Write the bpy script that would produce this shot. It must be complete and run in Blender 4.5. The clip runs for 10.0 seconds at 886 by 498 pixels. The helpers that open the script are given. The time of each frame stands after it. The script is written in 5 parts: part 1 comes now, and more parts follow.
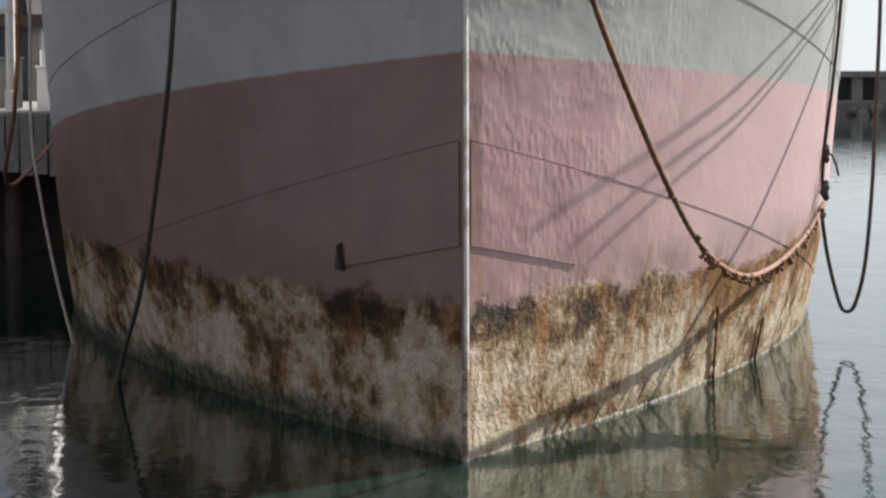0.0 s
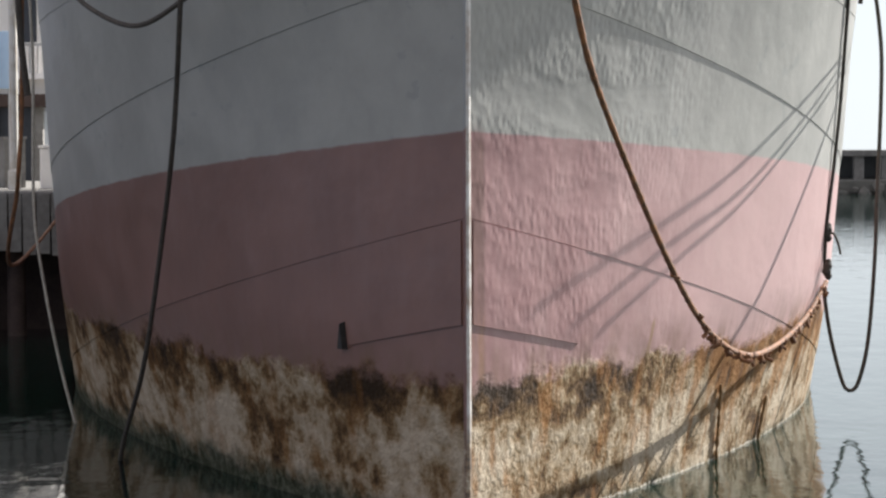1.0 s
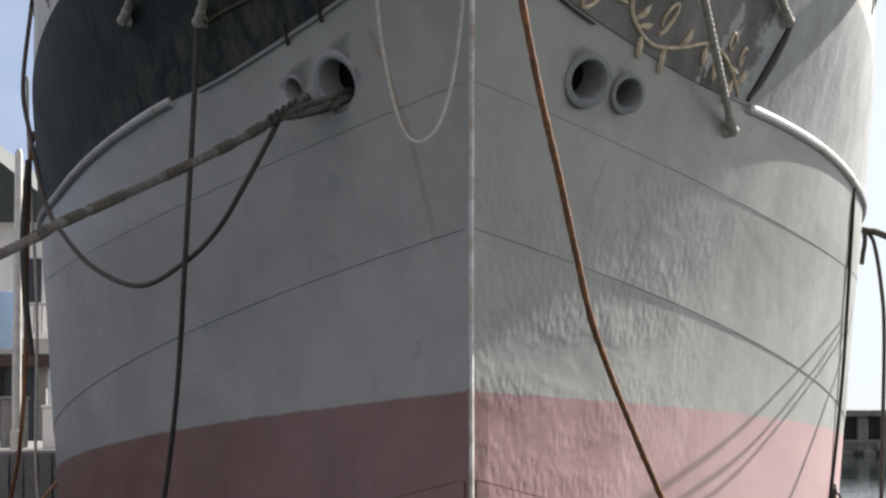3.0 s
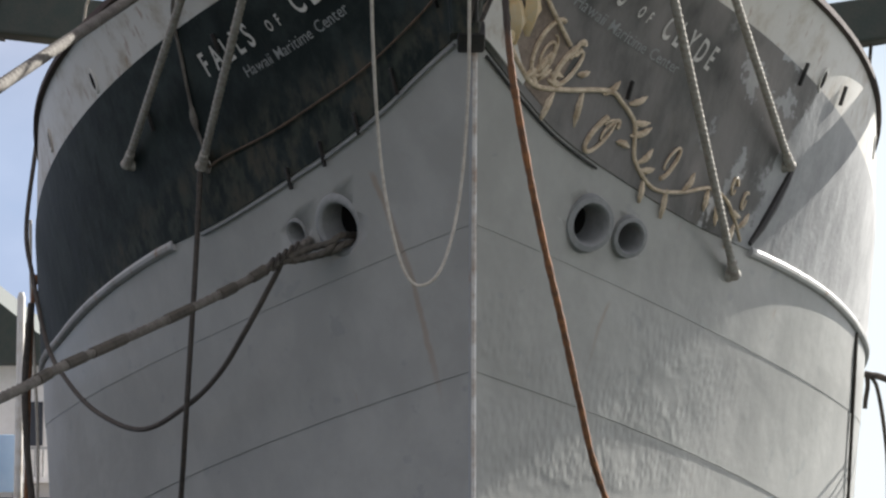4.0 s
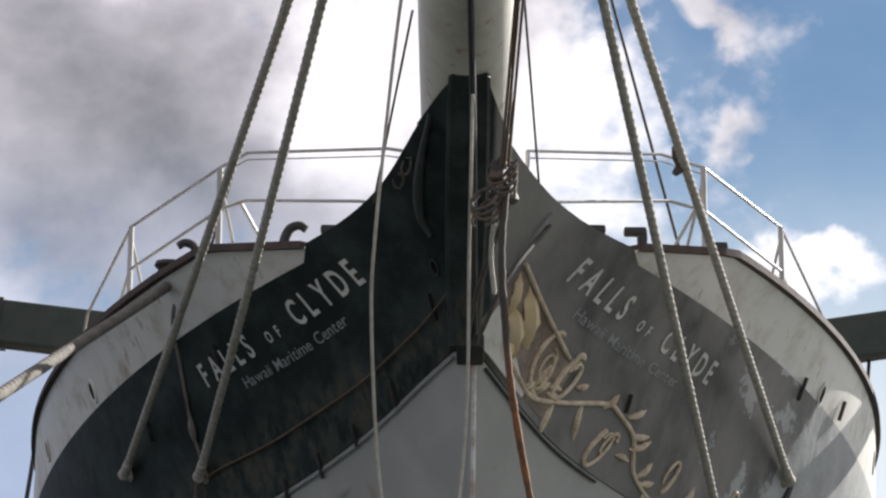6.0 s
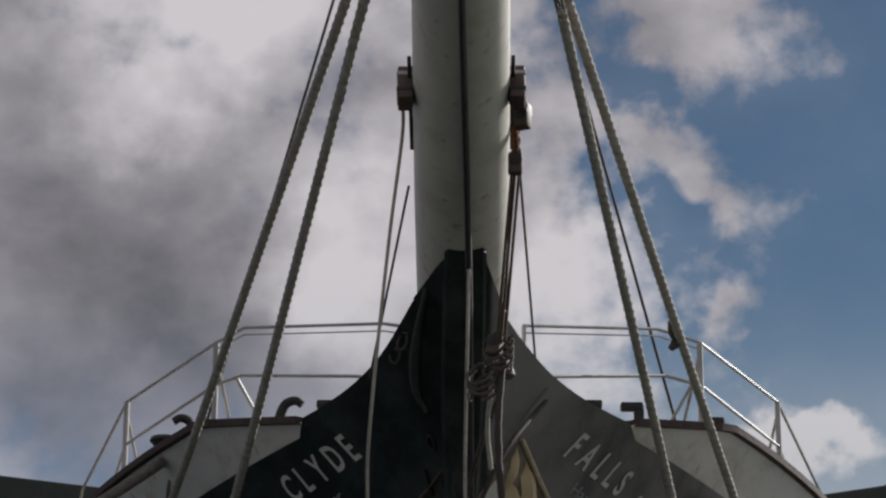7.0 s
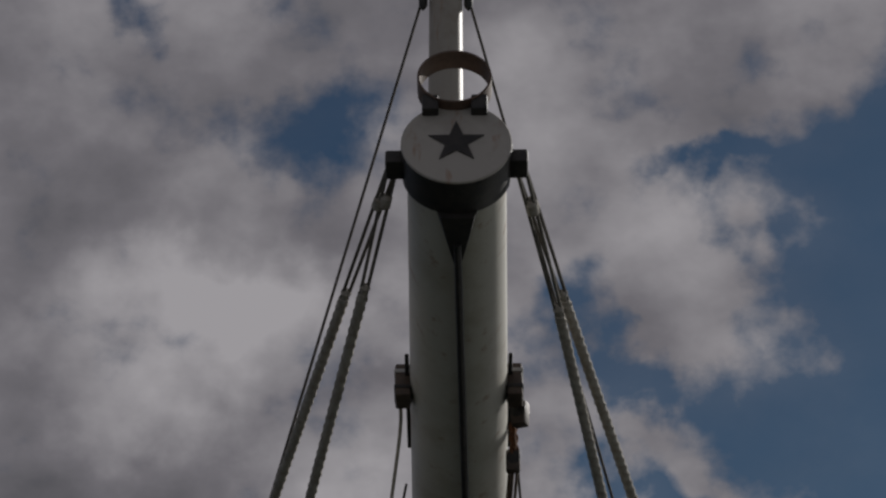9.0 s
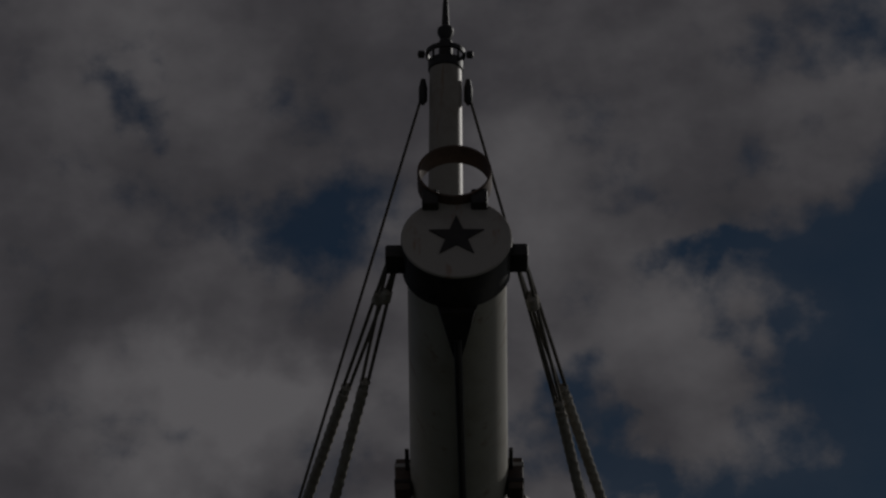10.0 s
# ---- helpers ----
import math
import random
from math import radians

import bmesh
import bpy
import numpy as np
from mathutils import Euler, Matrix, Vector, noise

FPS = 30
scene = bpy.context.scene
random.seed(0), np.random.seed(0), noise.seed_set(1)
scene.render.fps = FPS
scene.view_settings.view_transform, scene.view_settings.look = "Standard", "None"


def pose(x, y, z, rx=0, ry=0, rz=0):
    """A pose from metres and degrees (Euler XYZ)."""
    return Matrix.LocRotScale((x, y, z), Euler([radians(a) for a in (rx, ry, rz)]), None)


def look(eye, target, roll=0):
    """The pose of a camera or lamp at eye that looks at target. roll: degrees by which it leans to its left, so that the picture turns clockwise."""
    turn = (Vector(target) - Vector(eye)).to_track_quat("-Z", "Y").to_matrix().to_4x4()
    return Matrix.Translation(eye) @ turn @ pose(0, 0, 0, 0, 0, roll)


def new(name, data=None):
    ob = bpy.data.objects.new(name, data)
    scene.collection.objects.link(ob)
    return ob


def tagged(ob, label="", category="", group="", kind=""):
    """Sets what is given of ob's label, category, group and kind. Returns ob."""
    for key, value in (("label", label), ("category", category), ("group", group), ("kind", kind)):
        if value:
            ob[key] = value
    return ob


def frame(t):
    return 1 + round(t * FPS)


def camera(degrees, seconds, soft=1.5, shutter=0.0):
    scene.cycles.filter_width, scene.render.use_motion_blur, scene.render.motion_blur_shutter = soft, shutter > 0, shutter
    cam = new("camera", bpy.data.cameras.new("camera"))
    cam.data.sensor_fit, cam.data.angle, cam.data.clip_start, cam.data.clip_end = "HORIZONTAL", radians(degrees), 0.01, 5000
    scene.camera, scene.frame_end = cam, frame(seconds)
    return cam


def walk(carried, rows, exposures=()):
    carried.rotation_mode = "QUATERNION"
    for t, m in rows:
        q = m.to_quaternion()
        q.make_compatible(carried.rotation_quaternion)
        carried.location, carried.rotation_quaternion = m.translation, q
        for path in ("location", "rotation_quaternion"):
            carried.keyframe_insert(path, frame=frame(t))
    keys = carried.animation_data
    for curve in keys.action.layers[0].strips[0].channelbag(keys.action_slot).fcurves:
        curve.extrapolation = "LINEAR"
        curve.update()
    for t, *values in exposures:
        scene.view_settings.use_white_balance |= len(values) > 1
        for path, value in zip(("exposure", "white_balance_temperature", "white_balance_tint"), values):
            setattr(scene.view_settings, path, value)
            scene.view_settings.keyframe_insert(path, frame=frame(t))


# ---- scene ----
# ---------------------------------------------------------------- camera
cam = camera(19.77, 10.0, soft=2.4)
EYE = (-0.60, -25.00, 3.90)   # standing on the quay ahead of the bow
# seconds, yaw, pitch, roll: the camera only tilts up where it stands
ROWS = [
    (0, -0.875, -4.09, -0.166),
    (0.5, -0.838, -3.381, -0.166),
    (1, -0.828, -2.307, -0.211),
    (1.5, -0.828, -1.089, -0.118),
    (2, -0.811, 0.455, -0.057),
    (3.5, -0.763, 5.131, -0.224),
    (4, -0.73, 6.783, -0.119),
    (4.5, -0.698, 8.4, 0.009),
    (5, -0.681, 10.168, 0.082),
    (5.5, -0.689, 11.89, 0.231),
    (7, -0.822, 17.757, 0.201),
    (7.5, -0.847, 19.466, 0.188),
    (8, -0.87, 21.266, 0.074),
    (8.5, -0.867, 22.903, 0.048),
    (9, -0.865, 24.46, 0.053),
    (9.5, -0.862, 25.639, -0.008),
    (10, -0.861, 26.587, -0.009),
]
EXPOSURES = [(0.0, 1.22), (1.0, 1.34), (2.0, 1.31), (3.5, 1.34), (4.0, 1.39), (5.0, 1.47), (5.5, 1.50), (7.0, 0.16), (7.5, -0.02), (8.0, -0.10), (9.0, -0.73), (9.5, -1.49), (10.0, -2.65)]
walk(cam, [(t, pose(*EYE, 90 + p, 0, y) @ pose(0, 0, 0, 0, 0, r)) for t, y, p, r in ROWS], EXPOSURES)

# ---------------------------------------------------------------- sky and sun
SUN_DIR = Vector((0.61, 0.605, 0.51)).normalized()
sun_data = bpy.data.lights.new("sun", "SUN")
sun_data.energy, sun_data.angle, sun_data.color = 4.9, radians(0.53), (1.0, 0.965, 0.92)
sun = new("sun", sun_data)
sun.matrix_world = look((30, 30, 40), Vector((30, 30, 40)) - SUN_DIR)

world = bpy.data.worlds.new("world")
scene.world = world
world.use_nodes = True


def sky_nodes():
    nt = world.node_tree
    nt.nodes.clear()
    N, L = nt.nodes.new, nt.links.new

    def math_(op, a, b=None, c=None, clamp=False):
        n = N("ShaderNodeMath")
        n.operation, n.use_clamp = op, clamp
        for k, v in enumerate((a, b, c)):
            if v is None:
                continue
            if isinstance(v, (int, float)):
                n.inputs[k].default_value = v
            else:
                L(v, n.inputs[k])
        return n.outputs[0]

    out, bg = N("ShaderNodeOutputWorld"), N("ShaderNodeBackground")
    sky = N("ShaderNodeTexSky")
    sky.sky_type, sky.sun_disc = "NISHITA", False
    sky.sun_elevation = math.asin(SUN_DIR.z)
    sky.sun_rotation = math.atan2(SUN_DIR.x, SUN_DIR.y)
    sky.air_density, sky.dust_density = 1.0, 0.6
    co = N("ShaderNodeTexCoord")
    sep = N("ShaderNodeSeparateXYZ")
    L(co.outputs["Generated"], sep.inputs[0])

    def noise_(scale, detail, rough, offset, stretch=1.0):
        m = N("ShaderNodeMapping")
        m.inputs["Location"].default_value = offset
        m.inputs["Scale"].default_value = (1, 1, stretch)
        L(co.outputs["Generated"], m.inputs[0])
        n = N("ShaderNodeTexNoise")
        n.inputs["Scale"].default_value, n.inputs["Detail"].default_value = scale, detail
        n.inputs["Roughness"].default_value = rough
        L(m.outputs[0], n.inputs["Vector"])
        return n.outputs[0]

    big = noise_(9.0, 6.0, 0.55, (3.1, 0.4, 7.7), 1.3)
    puffs = noise_(24.0, 5.0, 0.52, (1.3, 5.1, 2.2), 1.25)
    wisps = noise_(70.0, 4.0, 0.55, (4.4, 0.7, 9.1), 1.1)
    shade = noise_(13.0, 5.0, 0.48, (6.3, 2.6, 4.9), 1.5)

    def rise(v, lo, hi):
        n = N("ShaderNodeMapRange")
        n.interpolation_type = "SMOOTHSTEP"
        n.inputs["From Min"].default_value, n.inputs["From Max"].default_value = lo, hi
        L(v, n.inputs["Value"])
        return n.outputs[0]

    # directions torn about by a coarse and a fine noise
    torn = co.outputs["Generated"]
    for scale, reach in ((16.0, 0.075), (60.0, 0.03)):
        n = N("ShaderNodeTexNoise")
        n.inputs["Scale"].default_value, n.inputs["Detail"].default_value = scale, 5.0
        L(co.outputs["Generated"], n.inputs["Vector"])
        k = N("ShaderNodeVectorMath")
        k.operation = "MULTIPLY_ADD"
        k.inputs[1].default_value, k.inputs[2].default_value = (reach,) * 3, (-0.5 * reach,) * 3
        L(n.outputs["Color"], k.inputs[0])
        add = N("ShaderNodeVectorMath")
        L(torn, add.inputs[0])
        L(k.outputs[0], add.inputs[1])
        torn = add.outputs[0]

    def lumps(table):
        """Soft oval swellings of the sky, each x, z, half-width, half-height, amount; summed."""
        total = None
        for x, z, rx, rz, amount in table:
            m = N("ShaderNodeMapping")
            m.inputs["Location"].default_value = (-x / rx, 0, -z / rz)
            m.inputs["Scale"].default_value = (1 / rx, 0, 1 / rz)
            L(torn, m.inputs[0])
            n = N("ShaderNodeVectorMath")
            n.operation = "LENGTH"
            L(m.outputs[0], n.inputs[0])
            bulge = rise(n.outputs["Value"], 1.0, 0.0)
            total = math_("MULTIPLY", bulge, amount) if total is None else math_("MULTIPLY_ADD", bulge, amount, total)
        return total

    # the cloud bank lies over the west, with an uneven eastern edge
    east = math_("ADD", math_("MULTIPLY_ADD", rise(sep.outputs[2], 0.30, 0.39), 0.026, 0.100), math_("MULTIPLY", rise(sep.outputs[2], 0.435, 0.48), 0.052))
    side = math_("MULTIPLY", math_("SUBTRACT", east, sep.outputs[0]), 4.0)
    side = math_("MINIMUM", math_("MAXIMUM", side, -0.30), 0.26)
    # unseen cloud added in the far east, towards the sun, to light starboard
    side = math_("MAXIMUM", side, math_("MULTIPLY_ADD", rise(sep.outputs[0], 0.28, 0.55), 0.42, -0.34))
    heaps = lumps(((0.096, 0.397, 0.044, 0.029, 0.30), (0.097, 0.343, 0.046, 0.023, 0.24), (0.116, 0.327, 0.028, 0.015, 0.28), (0.116, 0.285, 0.018, 0.012, 0.18),
                   (0.166, 0.221, 0.060, 0.024, 0.62), (0.123, 0.292, 0.018, 0.014, 0.08), (0.098, 0.396, 0.048, 0.040, 0.18), (0.118, 0.455, 0.040, 0.036, 0.22), (0.157, 0.472, 0.057, 0.034, 0.16)))
    gaps = lumps(((0.081, 0.370, 0.046, 0.030, 0.26), (0.075, 0.331, 0.039, 0.020, 0.22), (0.104, 0.263, 0.021, 0.024, 0.12), (0.116, 0.438, 0.032, 0.011, 0.24),
                  (0.064, 0.398, 0.039, 0.023, 0.26), (-0.038, 0.456, 0.060, 0.025, 0.22), (-0.107, 0.493, 0.032, 0.019, 0.26), (-0.045, 0.472, 0.060, 0.028, 0.12), (-0.052, 0.509, 0.032, 0.028, 0.16), (-0.134, 0.215, 0.071, 0.042, 0.15)))
    cover = math_("ADD", math_("MULTIPLY_ADD", wisps, 0.27, math_("MULTIPLY_ADD", puffs, 0.80, math_("ADD", side, -0.265))), math_("MULTIPLY", big, 0.45))
    cover = math_("SUBTRACT", math_("ADD", cover, heaps), gaps)
    ramp = N("ShaderNodeMapRange")
    ramp.interpolation_type = "SMOOTHSTEP"
    ramp.inputs["From Min"].default_value, ramp.inputs["From Max"].default_value = 0.35, 0.69
    L(cover, ramp.inputs["Value"])
    tone = N("ShaderNodeValToRGB")
    e = tone.color_ramp.elements
    e.new(0.5)
    e[0].position, e[0].color = 0.20, (1.9, 1.92, 2.15, 1)
    e[1].position, e[1].color = 0.52, (4.92, 4.68, 5.16, 1)
    e[2].position, e[2].color = 0.86, (10.7, 10.25, 10.75, 1)
    # thick grey hearts and bright thin parts of the bank
    bright = lumps(((-0.025, 0.310, 0.055, 0.060, 0.28), (-0.075, 0.372, 0.110, 0.052, 0.24), (0.066, 0.278, 0.065, 0.10, 0.30), (0.106, 0.431, 0.092, 0.080, 0.10), (0.171, 0.220, 0.071, 0.031, 0.30), (0.050, 0.272, 0.095, 0.075, 0.28), (-0.040, 0.392, 0.080, 0.035, 0.20), (0.035, 0.385, 0.050, 0.032, 0.14)))
    heavy = lumps(((-0.119, 0.312, 0.117, 0.072, 0.17), (-0.100, 0.252, 0.115, 0.055, 0.26), (-0.028, 0.376, 0.045, 0.020, 0.07), (-0.119, 0.408, 0.085, 0.042, 0.07), (-0.136, 0.289, 0.092, 0.054, 0.05)))
    v = math_("ADD", math_("MULTIPLY", shade, 0.80), math_("MULTIPLY_ADD", wisps, 0.05, math_("MULTIPLY_ADD", puffs, 0.42, -0.075)))
    # the added eastern cloud is brightened as well
    v = math_("ADD", math_("SUBTRACT", v, heavy), math_("ADD", bright, math_("MULTIPLY", rise(sep.outputs[0], 0.3, 0.6), 0.18)))
    L(v, tone.inputs[0])
    low = N("ShaderNodeMapRange")
    low.interpolation_type = "SMOOTHSTEP"
    low.inputs["From Min"].default_value, low.inputs["From Max"].default_value = 0.305, 0.14
    L(sep.outputs[2], low.inputs["Value"])
    fac = ramp.outputs[0]
    # thin haze over the blue
    fac = math_("MAXIMUM", fac, math_("MULTIPLY_ADD", big, 0.5, -0.15))
    mix = N("ShaderNodeMix")
    mix.data_type = "RGBA"
    L(fac, mix.inputs["Factor"])
    dim = N("ShaderNodeMix")
    dim.data_type, dim.blend_type = "RGBA", "MULTIPLY"
    dim.inputs["Factor"].default_value = 1.0
    dim.inputs["B"].default_value = (0.35, 0.515, 0.635, 1)
    L(sky.outputs[0], dim.inputs["A"])
    L(dim.outputs["Result"], mix.inputs["A"])
    L(tone.outputs[0], mix.inputs["B"])
    haze = N("ShaderNodeMix")
    haze.data_type = "RGBA"
    tint = N("ShaderNodeMix")
    tint.data_type = "RGBA"
    tint.inputs["A"].default_value = (3.5, 4.5, 6.4, 1)
    tint.inputs["B"].default_value = (8.0, 8.4, 8.9, 1)
    L(rise(sep.outputs[0], -0.09, 0.06), tint.inputs["Factor"])
    L(tint.outputs["Result"], haze.inputs["B"])
    L(math_("MULTIPLY", low.outputs[0], 0.85), haze.inputs["Factor"])
    L(mix.outputs["Result"], haze.inputs["A"])
    L(haze.outputs["Result"], bg.inputs["Color"])
    bg.inputs["Strength"].default_value = 0.05
    L(bg.outputs[0], out.inputs["Surface"])


sky_nodes()


# ---------------------------------------------------------------- materials
class Mat:
    """A small helper round a Principled node tree."""

    def __init__(self, name, rough=0.5, metal=0.0, spec=0.5):
        self.m = bpy.data.materials.new(name)
        self.m.use_nodes = True
        self.nt = self.m.node_tree
        self.b = self.nt.nodes["Principled BSDF"]
        self.b.inputs["Roughness"].default_value = rough
        self.b.inputs["Metallic"].default_value = metal
        self.b.inputs["Specular IOR Level"].default_value = spec
        self.pos = self.n("ShaderNodeNewGeometry").outputs["Position"]
        s = self.n("ShaderNodeSeparateXYZ")
        self.l(self.pos, s.inputs[0])
        self.x, self.y, self.z = s.outputs

    def n(self, kind):
        return self.nt.nodes.new(kind)

    def l(self, a, b):
        self.nt.links.new(a, b)

    def put(self, sock, v):
        if isinstance(v, (int, float)):
            sock.default_value = v
        elif isinstance(v, tuple):
            sock.default_value = (*v[:3], 1)
        else:
            self.l(v, sock)

    def math(self, op, a, b=0.0, clamp=False):
        n = self.n("ShaderNodeMath")
        n.operation, n.use_clamp = op, clamp
        self.put(n.inputs[0], a)
        self.put(n.inputs[1], b)
        return n.outputs[0]

    def noise(self, scale, detail=5.0, rough=0.6, stretch=(1, 1, 1), at=(0, 0, 0), vec=None):
        m = self.n("ShaderNodeMapping")
        m.inputs["Scale"].default_value, m.inputs["Location"].default_value = stretch, at
        self.l(vec or self.pos, m.inputs[0])
        n = self.n("ShaderNodeTexNoise")
        n.inputs["Scale"].default_value, n.inputs["Detail"].default_value = scale, detail
        n.inputs["Roughness"].default_value = rough
        self.l(m.outputs[0], n.inputs["Vector"])
        return n.outputs[0]

    def voronoi(self, scale, stretch=(1, 1, 1), feature="F1"):
        m = self.n("ShaderNodeMapping")
        m.inputs["Scale"].default_value = stretch
        self.l(self.pos, m.inputs[0])
        n = self.n("ShaderNodeTexVoronoi")
        n.feature = feature
        n.inputs["Scale"].default_value = scale
        self.l(m.outputs[0], n.inputs["Vector"])
        return n.outputs["Distance"]

    def step(self, v, lo, hi):
        r = self.n("ShaderNodeMapRange")
        r.interpolation_type = "SMOOTHSTEP"
        self.put(r.inputs["Value"], v)
        r.inputs["From Min"].default_value, r.inputs["From Max"].default_value = lo, hi
        return r.outputs[0]

    def mix(self, f, a, b):
        n = self.n("ShaderNodeMix")
        n.data_type = "RGBA"
        self.put(n.inputs["Factor"], f)
        self.put(n.inputs["A"], a)
        self.put(n.inputs["B"], b)
        return n.outputs["Result"]

    def ramp(self, v, *stops):
        n = self.n("ShaderNodeValToRGB")
        e = n.color_ramp.elements
        while len(e) < len(stops):
            e.new(0.5)
        for k, (p, c) in enumerate(stops):
            e[k].position, e[k].color = p, (*c, 1)
        self.l(v, n.inputs[0])
        return n.outputs[0]

    def color(self, c):
        self.put(self.b.inputs["Base Color"], c)
        return self

    def rough(self, v):
        self.put(self.b.inputs["Roughness"], v)
        return self

    def bump(self, h, strength=0.3, dist=0.02):
        n = self.n("ShaderNodeBump")
        n.inputs["Strength"].default_value, n.inputs["Distance"].default_value = strength, dist
        self.l(h, n.inputs["Height"])
        self.l(n.outputs[0], self.b.inputs["Normal"])
        return self


def simple(name, a, b, scale=6.0, rough=0.6, metal=0.0, bump=0.15, dist=0.01, spec=0.5):
    """Two tones of one colour, mottled at two scales."""
    m = Mat(name, rough, metal, spec)
    f = m.math("ADD", m.math("MULTIPLY", m.noise(scale), 0.6), m.math("MULTIPLY", m.noise(scale * 7), 0.4))
    m.color(m.mix(m.step(f, 0.35, 0.65), a, b))
    m.bump(m.noise(scale * 5), bump, dist)
    return m.m


def hull_paint():
    """Grey topsides over faded red boot-topping over weed and barnacles, on dented plates."""
    m = Mat("hull_paint", 0.42, 0.0, 0.5)
    dent = m.noise(1.5, 3.0, 0.5, (1.0, 0.5, 0.9))
    ripple = m.noise(6.0, 3.0, 0.55, (1.0, 0.5, 0.8))
    grain = m.noise(60.0, 3.0)
    patch = m.noise(1.1, 5.0, 0.6)
    streak = m.noise(3.0, 5.0, 0.6, (1.0, 1.0, 0.14))
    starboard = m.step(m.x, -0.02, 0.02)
    grey = m.mix(m.step(patch, 0.35, 0.7), (0.312, 0.309, 0.284), (0.372, 0.369, 0.341))
    grey = m.mix(m.math("MULTIPLY", m.step(streak, 0.55, 0.8), 0.22), grey, (0.26, 0.25, 0.23))
    # overpainted squares and scuffs
    scuff = m.step(m.noise(3.2, 3.0, 0.5, (1, 0.6, 1), (9, 2, 5)), 0.66, 0.70)
    grey = m.mix(m.math("MULTIPLY", scuff, 0.35), grey, (0.22, 0.235, 0.23))
    rust = m.math("MULTIPLY", m.step(m.noise(2.3, 6.0, 0.65, (1, 1, 0.25), (4, 1, 2)), 0.66, 0.76), 0.6)
    grey = m.mix(rust, grey, (0.30, 0.20, 0.12))
    # shade painted into the port red; starboard paled by painted sun and chalking
    shaded_red = m.mix(m.step(patch, 0.3, 0.7), (0.182, 0.094, 0.074), (0.224, 0.120, 0.097))
    sunlit_red = m.mix(m.step(patch, 0.3, 0.7), (0.285, 0.147, 0.144), (0.37, 0.212, 0.207))
    chalk_and_sun = m.step(m.math("ADD", m.y, m.math("MULTIPLY", m.noise(0.9, 4.0), 4.0)), 3.0, 7.5)
    sunlit_red = m.mix(m.math("MULTIPLY", chalk_and_sun, 0.75), sunlit_red, (0.515, 0.34, 0.328))
    red = m.mix(starboard, shaded_red, sunlit_red)
    # the streaks also get a shaded port tone and a sunlit starboard tone
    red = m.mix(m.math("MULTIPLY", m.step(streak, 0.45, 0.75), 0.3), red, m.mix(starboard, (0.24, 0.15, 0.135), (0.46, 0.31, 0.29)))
    red = m.mix(m.math("MULTIPLY", m.step(m.noise(1.8, 6.0, 0.7, (1, 1, 0.35)), 0.58, 0.76), 0.4), red, (0.18, 0.085, 0.065))
    # paint line drops gently aft
    slope = m.math("SUBTRACT", 0.066, m.math("MULTIPLY", m.math("SIGN", m.x), 0.016))
    line = m.math("ADD", m.z, m.math("MULTIPLY", m.y, slope))
    line = m.math("ADD", line, m.math("MULTIPLY", m.noise(3.0), 0.05))
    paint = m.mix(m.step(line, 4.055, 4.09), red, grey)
    # rust weeping down beside the stem bar
    weep = m.math("MULTIPLY", m.math("SUBTRACT", 1.0, m.step(m.math("ABSOLUTE", m.math("SUBTRACT", m.x, 0.11)), 0.05, 0.09)), m.step(m.noise(2.0, 4.0, 0.6, (1, 1, 0.5)), 0.30, 0.5))
    weep = m.math("MULTIPLY", weep, m.math("SUBTRACT", 1.0, m.step(m.z, 3.9, 4.2)))
    paint = m.mix(m.math("MULTIPLY", weep, 0.7), paint, m.mix(m.step(streak, 0.5, 0.62), (0.15, 0.075, 0.058), (0.27, 0.13, 0.06)))
    # old rust runs: from the hawse to port, and down the red to starboard
    for sx, y0, z0, lean, z1, z2, wide, strength in ((-1, 0.19, 7.0, 0.0, 5.2, 7.7, 0.05, 0.4), (1, 3.4, 1.6, 0.15, 0.2, 2.0, 0.06, 0.8), (1, 1.2, 6.4, 0.1, 5.6, 6.5, 0.04, 0.3)):
        at = m.math("ADD", y0, m.math("MULTIPLY", m.math("SUBTRACT", m.z, z0), lean))
        off = m.math("ABSOLUTE", m.math("SUBTRACT", m.math("ADD", m.y, m.math("MULTIPLY", m.noise(3.0), 0.1)), at))
        run = m.math("MULTIPLY", m.math("SUBTRACT", 1.0, m.step(off, 0.2 * wide, wide)), m.math("MULTIPLY", m.step(m.z, z1, z1 + 0.8), m.math("SUBTRACT", 1.0, m.step(m.z, z2 - 0.1, z2))))
        run = m.math("MULTIPLY", run, m.step(m.math("MULTIPLY", m.x, float(sx)), 0.0, 0.05))
        paint = m.mix(m.math("MULTIPLY", run, strength), paint, (0.27, 0.16, 0.07))
    # weed, rust and shell at the old waterline
    top = m.math("ADD", m.z, m.math("MULTIPLY", m.math("SUBTRACT", m.noise(1.5, 5.0, 0.6, (0.8, 0.5, 1)), 0.5), 0.8))
    top = m.math("ADD", top, m.math("MULTIPLY", m.math("SUBTRACT", m.noise(6.0, 5.0, 0.65, (0.9, 0.6, 1.1)), 0.5), 0.32))
    foul = m.math("SUBTRACT", 1.0, m.step(top, 1.42, 1.62))
    clump = m.noise(3.7, 6.0, 0.68, (0.95, 0.6, 0.8), (2, 9, 1))
    speck = m.noise(10.0, 5.0, 0.7, (0.95, 0.6, 0.6), (5, 1, 4))
    shell = m.math("ADD", m.math("MULTIPLY", m.noise(1.1, 5.0, 0.6, (0.9, 0.5, 1.15), (1, 4, 2)), 0.52), m.math("ADD", m.math("MULTIPLY", clump, 0.36), m.math("MULTIPLY", speck, 0.18)))
